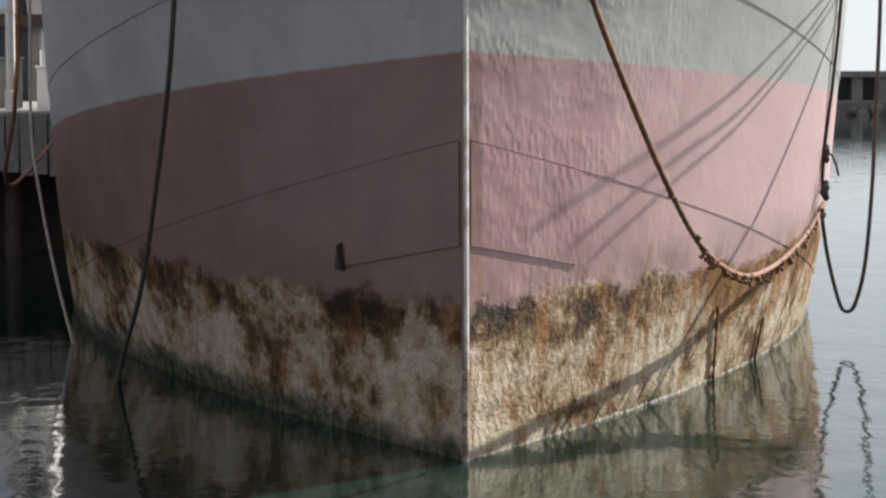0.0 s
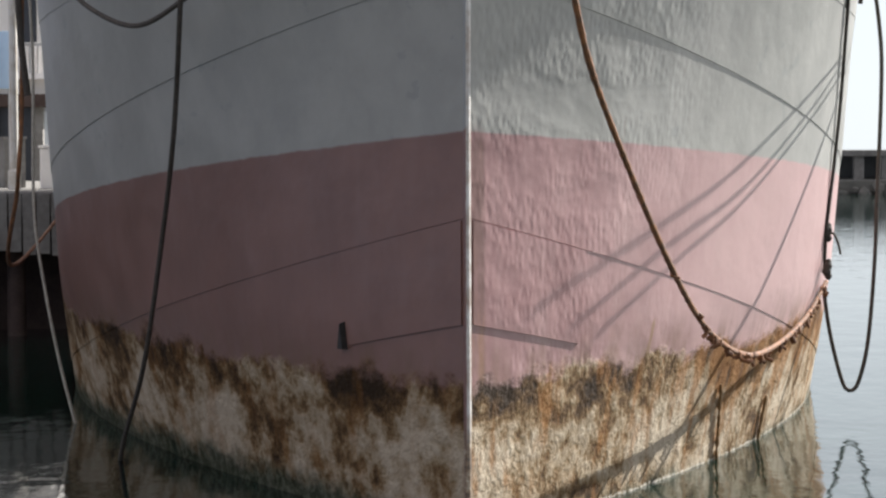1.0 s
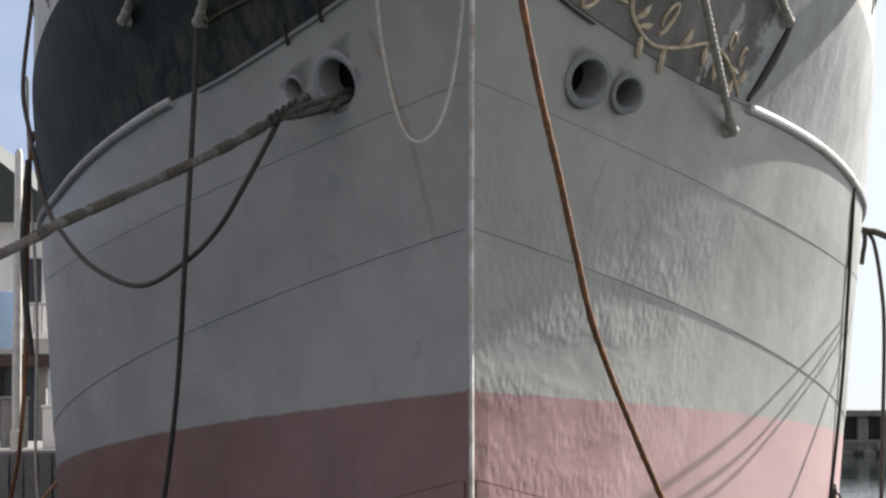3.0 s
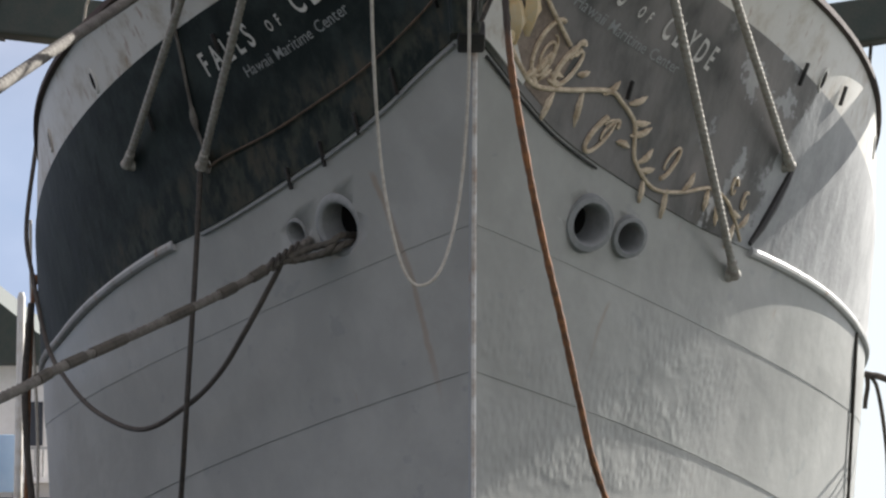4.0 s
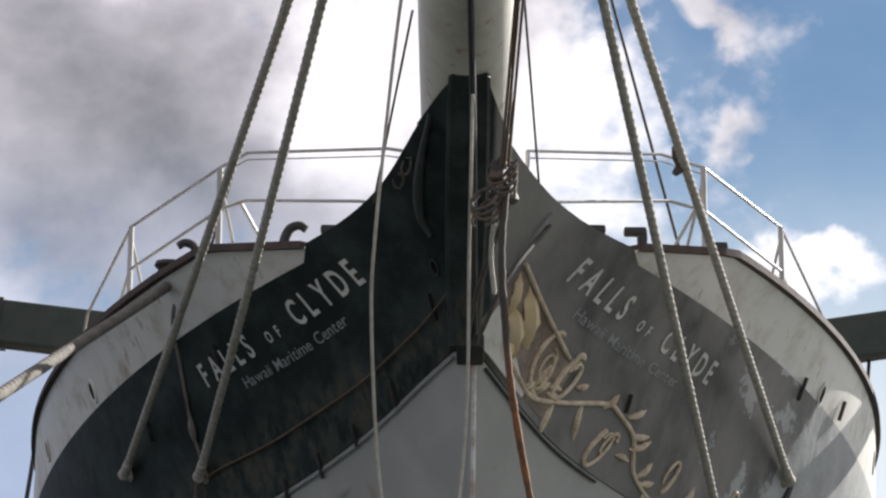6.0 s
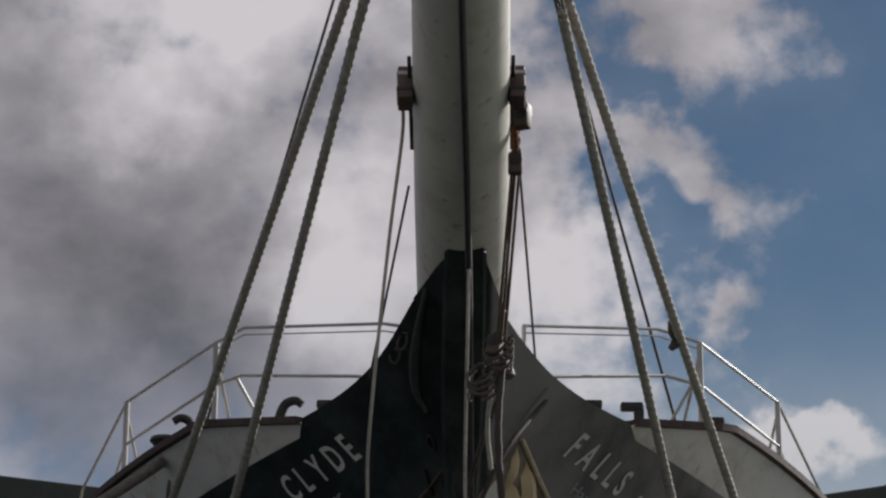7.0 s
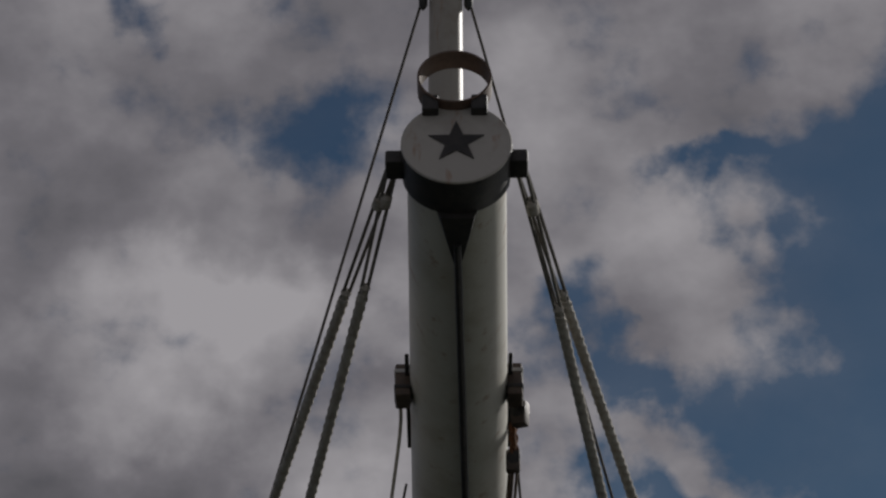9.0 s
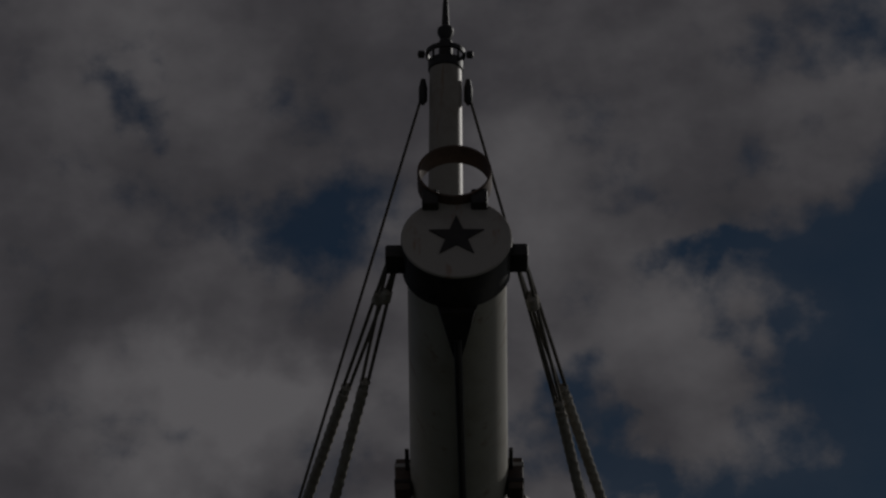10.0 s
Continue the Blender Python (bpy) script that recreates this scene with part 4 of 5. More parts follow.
part("eave", box_bm(15, 19, 0.35, pose(wall_x - 7, 54, 5.2), 0.04), TIMBER, house)
for k in range(10):
    part("baluster", box_bm(0.05, 0.05, 0.8, pose(wall_x - 0.1 - 0.22 * k, 44.6, 6.3)), RAILPAINT, house)
part("balcony_rail", box_bm(3, 0.07, 0.07, pose(wall_x - 1.4, 44.6, 6.72)), RAILPAINT, house)
part("balcony_floor", box_bm(3, 1, 0.15, pose(wall_x - 1.4, 44.8, 5.85)), PLASTER, house)
for k in range(3):
    part("window", box_bm(0.7, 0.12, 1.2, pose(wall_x - 0.75 - 1.6 * k, 44.98, 7.4)), OPENING_SHADE, house)
rv = [(wall_x + 0.6, 44, 9.0), (wall_x - 14.6, 44, 9.0), (wall_x - 14.6, 64, 9.0), (wall_x + 0.6, 64, 9.0), (wall_x - 7, 44, 15.0), (wall_x - 7, 64, 15.0)]
link("roof", rv, [(0, 1, 4), (3, 5, 2), (0, 4, 5, 3), (1, 2, 5, 4), (0, 3, 2, 1)], GREENBEAM, house, "dark green pitched roof", smooth=False)

post = part("lamp_post", lathe_bm([(0.14, 3.0), (0.14, 3.4), (0.095, 3.45), (0.085, 9.4), (0.05, 9.5)], 16, pose(-9.05, 30, 0)), WHITE)
tagged(post, "white painted post standing on the quay", "post")
sign = thing("blue_panel", "plain pale blue panel on two legs on the quay", "sign")
part("panel", box_bm(1.3, 0.06, 1.25, pose(-9.72, 30.6, 5.82), 0.02), BLUESHEET, sign)
for dx in (-0.5, 0.5):
    part("leg", box_bm(0.08, 0.08, 2.3, pose(-9.72 + dx, 30.66, 4.1)), RAILPAINT, sign)
for k, (x, y, h) in enumerate(((-8.35, 31.0, 0.9), (-7.75, 33.0, 0.7), (-9.6, 33.2, 1.1))):
    bm = box_bm(0.5, 0.6, h, pose(x, y, 3.0 + h / 2, 0, 0, 12 * k), 0.03)
    box_bm(0.56, 0.66, 0.06, pose(x, y, 3.03 + h, 0, 0, 12 * k), 0.01, bm)
    ob = part("crate", bm, (PLASTER, TIMBER, CONCRETE)[k], None, smooth=False)
    tagged(ob, ("pale crate standing on the quay", "dark timber crate on the quay", "grey crate standing on the quay")[k], "crate", "crates on the quay")

# ---------------------------------------------------------------- the far side of the harbour
shore = thing("far_breakwater", "low dark breakwater with open sheds across the harbour", "breakwater", kind="structure")
part("bank", box_bm(900, 60, 2.2, pose(420, 205.5, 0.05), 0.3), EARTH, shore)
rng = random.Random(2)
for k in range(60):
    r = rng.uniform(0.3, 0.7)
    bm = bmesh.new()
    bmesh.ops.create_icosphere(bm, subdivisions=1, radius=r)
    for v in bm.verts:
        v.co *= rng.uniform(0.75, 1.2)
    bmesh.ops.transform(bm, matrix=pose(30 + k * 0.7 + rng.uniform(-0.3, 0.3), 175 + rng.uniform(-0.6, 0.5), rng.uniform(-0.1, 0.5)), verts=bm.verts)
    part("boulder", bm, EARTH, shore, smooth=False)
shed = thing("harbour_shed", "long low concrete shed with dark openings", "shed")
part("roof", box_bm(80, 12, 0.5, pose(72, 184, 3.25), 0.05), CONCRETE, shed, smooth=False)
# wall painted near black as the shade behind the piers
part("back_wall", box_bm(78, 0.4, 2.2, pose(72, 186, 2.1)), OPENING_SHADE, shed, smooth=False)
for k in range(26):
    part("pier", box_bm(0.8, 0.8, 2.0, pose(33.5 + 2.2 * k, 178.6, 2.05), 0.04), CONCRETE, shed, smooth=False)


# ---------------------------------------------------------------- lettering on the band
def lettering(name, text, side, a, b, size, thick=1.0, sag=0.03):
    """Painted letters that follow the shell from a = (y, z) to b."""
    widths, meshes = [], []
    for ch in text:
        cu = bpy.data.curves.new("glyph", "FONT")
        cu.body, cu.size, cu.offset, cu.resolution_u = ch, 1.0, 0.012 * thick, 3
        ob = bpy.data.objects.new("glyph", cu)
        scene.collection.objects.link(ob)
        bpy.context.view_layer.update()
        dg = bpy.context.evaluated_depsgraph_get()
        me = bpy.data.meshes.new_from_object(ob.evaluated_get(dg))
        bpy.data.objects.remove(ob)
        bpy.data.curves.remove(cu)
        xs = [v.co.x for v in me.vertices] or [0, 0.3]
        widths.append((min(xs), max(xs)))
        meshes.append(me)
    small = [0.46 if i in (6, 7) and name == "name_letter" else 1.0 for i, ch in enumerate(text)]
    gap = 0.40 if name == "name_letter" else 0.08
    adv, x = [], 0.0
    for (lo, hi), k in zip(widths, small):
        adv.append(x - lo * k)
        x += (hi - lo) * k + gap
    total = x - gap
    for ch, me, x0, k in zip(text, meshes, adv, small):
        if ch == " ":
            bpy.data.meshes.remove(me)
            continue
        bm = bmesh.new()
        bm.from_mesh(me)
        bmesh.ops.subdivide_edges(bm, edges=[e for e in bm.edges if e.calc_length() > 0.25], cuts=2)
        for v in bm.verts:
            u = (x0 + v.co.x * k) / total
            y = a[0] + (b[0] - a[0]) * u
            z = a[1] + (b[1] - a[1]) * u - sag * math.sin(math.pi * u) + (v.co.y + (0.12 if k < 1 else 0.0)) * k * size
            v.co = on_hull(side, y, z, 0.058)[0]
        bm.to_mesh(me)
        bm.free()
        me.name = name
        me.materials.append(LETTER if name == "name_letter" else SMALLLETTER)
        ob = new(name, me)
        ob.parent = ship


lettering("name_letter", "FALLS OF CLYDE", -1, (1.40, 8.89), (-0.91, 9.52), 0.325, 1.5)
lettering("name_letter", "FALLS OF CLYDE", 1, (-1.02, 9.52), (1.12, 8.90), 0.325, 1.5)
lettering("small_letter", "Hawaii Maritime Center", -1, (0.93, 8.79), (-0.49, 9.18), 0.155, 0.2)
lettering("small_letter", "Hawaii Maritime Center", 1, (-0.72, 9.21), (0.75, 8.79), 0.155, 0.2)


# ---------------------------------------------------------------- carved vine on the starboard band
def hull_curve(side, yz, out=0.06, n=8):
    pts = smooth_path([(0, y, z) for y, z in yz], n)
    return [on_hull(side, p.y, p.z, out)[0] for p in pts]


vine = new("carved_vine")
vine.parent = ship
tagged(vine, "carved and gilded vine scroll")
VINE = [(-1.0, 8.72), (-0.85, 8.58), (-0.62, 8.42), (-0.32, 8.43), (0.12, 8.50), (0.32, 8.42), (0.57, 8.26), (0.68, 8.08), (0.82, 7.87), (1.18, 7.66), (1.58, 7.68), (1.96, 7.78), (2.3, 7.70), (2.6, 7.5), (2.82, 7.31)]
link("vine_stem", *sweep(hull_curve(1, VINE), lambda t: 0.029 - 0.011 * t, 8), GILT, vine)


def curl(y, z, r, start, turns, tilt=0.0, thick=0.022):
    """An open carved tendril: a long loop that rolls in at its end."""
    pts = []
    for k in range(26):
        t = k / 25
        a = start + turns * 2 * math.pi * t
        rr = r * (1 - 0.5 * t * t)
        u, v = rr * 0.55 * math.cos(a), rr * 1.15 * math.sin(a)
        pts.append((y + (u * math.cos(tilt) - v * math.sin(tilt)) * 0.8, z + u * math.sin(tilt) + v * math.cos(tilt)))
    path = [on_hull(1, p[0], p[1], 0.065)[0] for p in pts]
    link("scroll", *sweep(path, lambda t: thick * (1.0 - 0.6 * t), 7), GILT, vine)


def leaf(y, z, length, ang, wide=0.038, mat=None):
    """A carved leaf, thick along its midrib and pointed."""
    p, nrm = on_hull(1, y, z, 0.05)
    q, _ = on_hull(1, y + 0.05 * math.cos(ang) * 0.8, z + 0.05 * math.sin(ang), 0.05)
    t = (q - p).normalized()
    s = nrm.cross(t).normalized()
    verts, faces = [], []
    n = 9
    for k in range(n):
        f = k / (n - 1)
        w = wide * math.sin(math.pi * min(1, f * 0.92 + 0.06)) ** 0.8 * (1 + 0.18 * math.sin(f * 20))
        c = p + t * length * f + nrm * ((0.01 + 0.5 * wide) * math.sin(math.pi * f)) + s * (0.25 * length * (f - 0.5) ** 2)
        verts += [c - s * w - nrm * 0.02, c - s * w * 0.55 + nrm * 0.012, c + nrm * (0.4 * wide), c + s * w * 0.55 + nrm * 0.012, c + s * w - nrm * 0.02]
    for k in range(n - 1):
        for j in range(4):
            a = k * 5 + j
            faces.append((a, a + 1, a + 6, a + 5))
        faces.append((k * 5, k * 5 + 5, k * 5 + 9, k * 5 + 4))
    link("leaf", verts, faces, mat or GILT, vine)


def leaf_between(a, b, wide, mat=None):
    """A carved leaf from its root to its tip, both given as (y, z) on the band."""
    p, q = on_hull(1, *a, 0.05)[0], on_hull(1, *b, 0.05)[0]
    leaf(*a, (q - p).length, math.atan2(b[1] - a[1], (b[0] - a[0]) / 0.8), wide, mat)


for c in ((-0.68, 8.76, 0.26, 1.2, 1.0, 0.2, 0.028), (-0.40, 8.66, 0.20, 2.4, 1.05, -0.25, 0.034), (-0.40, 8.82, 0.07, 0.5, 1.0, 0.0, 0.03), (-0.66, 8.70, 0.13, -0.5, 0.9, 0.15, 0.022), (0.27, 8.10, 0.21, 2.6, 1.0, -0.5, 0.03), (0.34, 8.12, 0.12, 0.6, 0.9, -0.5, 0.024), (1.24, 7.95, 0.16, -1.4, 0.95, -0.35, 0.027), (2.35, 7.84, 0.10, 0.0, 0.9, 0.5), (2.62, 7.72, 0.09, 1.0, 0.9, 0.2)):
    curl(*c)
for lf in ((-0.42, 8.41, 0.34, -1.5), (-0.14, 8.44, 0.36, -1.25), (0.42, 8.4, 0.28, 0.5), (0.55, 8.24, 0.3, 0.1), (0.62, 8.1, 0.34, 0.45), (0.66, 8.02, 0.24, 3.0), (0.86, 7.86, 0.26, 0.9), (0.92, 7.80, 0.24, 0.2), (1.0, 7.72, 0.24, -1.2), (1.35, 7.68, 0.32, -1.25), (1.6, 7.68, 0.26, 1.2), (1.95, 7.76, 0.24, -1.3), (2.15, 7.72, 0.34, -1.1), (2.42, 7.6, 0.3, -0.2), (2.6, 7.48, 0.3, -1.6), (2.7, 7.42, 0.26, 0.9), (0.1, 8.44, 0.26, 0.9)):
    leaf(*lf)
for a, b, w in (((-0.97, 8.76), (-1.24, 9.24), 0.10), ((-0.90, 8.86), (-1.21, 9.42), 0.105), ((-1.02, 8.70), (-1.1, 8.93), 0.06), ((-1.22, 9.12), (-1.38, 9.5), 0.06)):
    leaf_between(a, b, w, LOBE)
rng = random.Random(8)
for k in range(9):
    leaf(-0.72 + 0.5 * rng.random(), 8.46 + 0.2 * rng.random(), 0.16 + 0.1 * rng.random(), 6.28 * rng.random(), 0.035)
trail = BAND_LOWS[1]
link("trail_board", *skin(lambda y: trail(y) + 0.05, lambda y: trail(y) + 0.40 - 0.55 * max(0.0, y + 1.25), y0=-1.36, y1=-0.72, rows=5, cols=14, side=1, proud=0.066, thick=0.02, power=1.0), WHITE, vine, "pale carved trail board by the stem")
link("carving_ground", *skin(lambda y: trail(y) + 0.07, lambda y: max(trail(y) + 0.1, 9.54 - 0.78 * (y + 1.45)), y0=-1.40, y1=-0.40, rows=6, cols=14, side=1, proud=0.058, thick=0.02, power=1.0), CARVED, vine, "brown painted ground of the carving")
edge = [on_hull(1, y, z, 0.06)[0] for y, z in ((3.3, 8.25), (3.26, 8.0), (3.2, 7.75), (3.12, 7.5), (3.02, 7.3))]
link("band_edge", *sweep(edge, lambda t: 0.03 + 0.03 * math.sin(3.1 * t), 8), IRON, ship, "dark ragged edge of the band")
# gilt strip from the scroll up to a dark brace on the head
cable("head_strip", [on_hull(1, -1.45, 9.58, 0.08)[0], on_hull(1, -0.98, 9.21, 0.085)[0], on_hull(1, -0.51, 8.84, 0.08)[0]], 0.024, GILT, ship, "narrow gilt strip")
cable("head_brace", [on_hull(1, -1.65, 10.04, 0.09)[0], on_hull(1, -1.57, 9.72, 0.1)[0], on_hull(1, -1.49, 9.40, 0.1)[0]], 0.02, GREYPAINT, ship, "thin grey batten on the head")
# curved bracket and lightening holes between the knee and the port band
WORNIRON = simple("worn_grey_iron", (0.05, 0.054, 0.051), (0.026, 0.03, 0.029), 7, 0.6, 0, 0.3)
bracket = smooth_path([on_hull(-1, y, z, 0.06)[0] for y, z in ((-2.62, 10.72), (-2.22, 10.42), (-1.94, 10.17), (-1.75, 9.95), (-1.68, 9.78))], 6)
link("head_bracket", *sweep(bracket, lambda t: 0.026 + 0.03 * math.sin(math.pi * t) ** 2, 10), WORNIRON, ship, "worn grey iron bracket on the head")
for y, z, r in ((-1.50, 9.52, 0.05), (-1.36, 9.13, 0.075)):
    p, nrm = on_hull(-1, y, z, 0.055)
    hole = part("head_scupper", lathe_bm([(r * 0.8, -0.02), (r * 1.2, 0.0), (r * 1.15, 0.02), (r * 0.9, 0.02), (r * 0.85, -0.01)], 16, frame_to(p, nrm) @ Matrix.Diagonal((0.7, 1.5, 1, 1))), WORNIRON, ship, "oval opening in the head")
    # flat black disc painted as the shade of the opening
    part("scupper_bore", lathe_bm([(0.001, 0.0), (r * 0.9, 0.0), (r * 0.9, 0.008), (0.001, 0.008)], 16, frame_to(p, nrm) @ Matrix.Diagonal((0.7, 1.5, 1, 1))), HOLE_SHADE, hole)

# ---------------------------------------------------------------- running gear round the bow
block_mat = simple("block_wood", (0.10, 0.07, 0.05), (0.055, 0.04, 0.032), 9, 0.6)


def pulley(p, d, size, parent, name="pulley_block"):
    m = frame_to(p, d)
    ob = part(name, box_bm(size * 0.62, size * 0.5, size, m, size * 0.12), block_mat, parent, "dark wooden pulley block")
    part("sheave", lathe_bm([(0.0, -0.5 * size * 0.55), (0.3 * size, -0.5 * size * 0.5), (0.3 * size, 0.5 * size * 0.5), (0.0, 0.5 * size * 0.55)], 16, m @ pose(0, 0, 0.1 * size, 90)), IRON, ob)
    part("block_strap", lathe_bm([(size * 0.06, size * 0.45), (size * 0.13, size * 0.55), (size * 0.12, size * 0.68), (size * 0.04, size * 0.74)], 10, m), IRON, ob)
    return ob


for s in (-1, 1):
    ch = part("cheek_block", box_bm(0.13, 0.34, 0.20, BOWF @ pose(s * 0.475, -0.03, -2.88), 0.02), block_mat, bowsprit, "iron-bound cheek block on the bowsprit side")
    for dz in (-0.08, 0.09):
        part("cheek_strap", box_bm(0.145, 0.04, 0.215, BOWF @ pose(s * 0.475, -0.03 + dz, -2.88), 0.008), RAILPAINT if dz > 0 else IRON, ch)
    part("bowsprit_bolt", box_bm(0.035, 0.03, 1.25, BOWF @ pose(s * 0.437, 0.02, -3.15), 0.008), IRON, bowsprit)

loop = cable("hanging_line", [along(2.95, -0.12, -0.5), (-0.66, -4.3, 11.55), (-0.77, -3.8, 10.76), (-0.91, -3.2, 9.45), (-0.95, -2.6, 8.80), (-0.90, -1.8, 7.72), (-0.81, -1.6, 7.04), (-0.68, -1.5, 6.53), (-0.52, -1.5, 6.35), (-0.31, -1.5, 6.53), (-0.15, -1.55, 7.16), (-0.07, -1.9, 8.13), (-0.07, -2.6, 9.30), (-0.07, -3.25, 9.9), (-0.06, -3.5, 10.6)], 0.016, ROPE_PALE, None, "thin pale line hanging in a loop from the bowsprit", "rope")
for a, b in (((-0.60, -4.0, 11.2), (-0.95, -2.0, 10.0)), ((0.34, -4.3, 11.5), (0.62, -1.6, 10.3)), ((0.30, -4.3, 11.45), (0.30, -2.6, 10.5))):
    cable("bow_line", [a, b], 0.012, ROPE_DARK, None, "thin dark line from bowsprit to the bow", "rope", group="thin lines at the bow")

tackle = thing("tackle", "rusty chain tackle with dark blocks under the bowsprit", "tackle")
pulley(along(3.05, -0.2, 0.52), (0.05, 0.1, 1), 0.22, tackle)
for k in range(9):
    bm = bmesh.new()
    p = Vector((0.31, -4.36, 11.80)).lerp(Vector((0.33, -4.30, 11.42)), k / 8)
    pts = [Vector((0.032 * math.cos(a), 0, 0.052 * math.sin(a))) for a in np.linspace(0, 2 * math.pi, 15)]
    m = Matrix.Translation(p) @ pose(0, 0, 0, 0, 0, 90 * (k % 2) + 20)
    link("chain_link", *sweep([m @ q for q in pts], 0.013, 6), RUST, tackle)
pulley((0.32, -4.27, 11.32), (0, 0.1, 1), 0.20, tackle)
for dx, dy in ((-0.03, 0.0), (0.0, 0.03), (0.035, 0.0)):
    cable("fall", [(0.32 + dx, -4.25 + dy, 11.25), (0.22 + dx, -3.45, 9.95)], 0.014, ROPE_BROWN, tackle)
pulley((0.17, -3.40, 9.92), (0.15, 0.45, 1), 0.22, tackle)
pulley((0.27, -3.30, 9.74), (-0.3, 0.4, 1), 0.18, tackle)
for k in range(9):
    a = 0.5 + k * 1.3
    cx, cz = ((0.2, 9.95) if k < 5 else (0.06, 9.92))
    cable("rope_turn", [(cx + 0.13 * math.cos(a + t * 1.1), -3.4 + 0.1 * math.sin(a + t), cz - 0.05 * k + 0.12 * math.sin(a + t * 1.25)) for t in range(6)], 0.015, (ROPE_DARK, ROPE_BROWN, SLEEVE)[k % 3], tackle, span=5)
cable("short_strop", [(0.18, -3.4, 9.8), (0.12, -2.9, 9.35), (0.16, -2.6, 9.0)], 0.022, ROPE_PALE, tackle)
cable("short_strop", [(0.26, -3.3, 9.65), (0.02, -2.3, 9.1), (-0.06, -1.8, 8.8)], 0.024, ROPE_DARK, tackle)
cable("short_strop", [(0.05, -2.0, 8.75), (0.3, -2.2, 9.25), (0.75, -1.5, 9.95)], 0.022, ROPE_DARK, tackle)

# loose turns of small rope on the edge of the head, and a dark seizing on one shroud
for k, (x, z) in enumerate(((-0.60, 10.45), (-0.54, 10.58), (-0.65, 10.31), (-0.72, 10.18))):
    cable("head_lashing", [(x + 0.05 * math.cos(t + k), -2.1 + 0.05 * math.sin(t), z + 0.07 * math.sin(t * 1.1 + k)) for t in (0.0, 1.2, 2.4, 3.6, 4.8)], 0.012, (SLEEVE, ROPE_DARK)[k % 2], None, "loose turn of dark rope lashed on the head", "lashing", span=5, group="lashings on the head")
link("shroud_seizing", *sweep(smooth_path([(1.86, -2.2, 10.52), (1.89, -2.17, 10.44), (1.93, -2.1, 10.36), (1.86, -2.1, 10.27)], 6), lambda t: 0.03 + 0.035 * math.sin(math.pi * t), 8), ROPE_DARK, ship)

BIGHT = [(0.54, -2.75, 6.75), (0.76, -2.21, 5.95), (0.94, -1.75, 5.27), (1.14, -1.24, 4.6), (1.58, -0.13, 3.68), (2.14, 1.25, 2.65), (2.75, 3.26, 1.86), (3.44, 5.3, 1.40), (4.14, 7.47, 1.34), (4.86, 9.55, 1.57), (5.33, 10.8, 1.97)]
cable("rusty_hanging_wire", [(0.24, -3.4, 9.8), (0.19, -3.58, 9.09), (0.24, -3.5, 8.28), (0.33, -3.27, 7.69)] + BIGHT, 0.032, WIRE, None, "thick rust-brown wire hanging in a bight beside the hull", "rope", wobble=0.12, step=0.05)
# weed hanging from the bight
bight_path = smooth_path(BIGHT[5:], 14)
for k in range(64):
    rng = random.Random(100 + k)
    f = min(0.98, abs(rng.gauss(0.55, 0.27)))
    p = bight_path[int((len(bight_path) - 1) * f)]
    drop = rng.uniform(0.03, 0.09) + (0.1 * rng.random() if rng.random() < 0.4 else 0.0)
    cable("weed_strand", [p + Vector((0, 0, 0.02)), p + Vector((rng.uniform(-0.05, 0.05), -0.02, -drop * 0.6)), p + Vector((rng.uniform(-0.07, 0.07), -0.03, -drop))], rng.uniform(0.012, 0.035), WIRE, None, "wisp of brown weed on the wire", "weed", step=0.04, wobble=0.35, group="weed on the wire")

cable("side_rope", [(5.36, 7.0, 10.9), (5.29, 7.0, 10.2), (5.21, 7.0, 9.23), (5.13, 7.5, 6.7), (5.21, 8.5, 5.46), (5.29, 9.5, 4.3), (5.27, 10.1, 3.2), (5.24, 10.25, 2.7), (5.27, 10.6, 2.13)], 0.024, ROPE_DARK, None, "dark rope hanging down the ship's side", "rope")
for z0, z1 in ((2.81, 2.56), (2.31, 2.03)):
    path = [Vector((5.27 + 0.015 * math.sin(9 * t), 10.33 + 0.02 * math.cos(7 * t), z0 + (z1 - z0) * t)) for t in np.linspace(0, 1, 18)]
    ob = link("rope_knot", *sweep(path, lambda t: 0.028 + 0.034 * math.sin(math.pi * t) ** 0.6 * (1 + 0.25 * math.sin(24 * t)), 10), ROPE_DARK)
    tagged(ob, "lumpy knot in the dark side rope", "knot", "knots in the side rope")
cable("rope_tail", [(5.29, 10.3, 2.69), (5.36, 10.3, 2.66), (5.42, 10.3, 2.52), (5.45, 10.3, 2.38)], 0.018, ROPE_DARK, None, "short loose end of dark rope", "rope")
cable("rope_bight", [(5.37, 11.4, 2.05), (5.46, 11.4, 1.36), (5.56, 11.4, 0.88), (5.68, 11.4, 0.47), (5.77, 11.4, 0.37), (5.89, 11.4, 0.47), (6.03, 11.4, 1.04), (6.12, 11.4, 2.09), (6.17, 11.4, 3.31), (6.22, 11.4, 4.93), (6.18, 11.4, 5.66), (6.09, 11.4, 6.23), (6.0, 11.4, 6.38)], 0.03, ROPE_DARK, None, "slack bight of dark rope hung from the ship's side", "rope")
cable("rope_tail", [(5.95, 11.4, 6.42), (5.96, 11.4, 6.25), (5.93, 11.4, 6.08), (5.91, 11.4, 5.92)], 0.035, ROPE_DARK, None, "frayed dark rope end at the moulding", "rope")

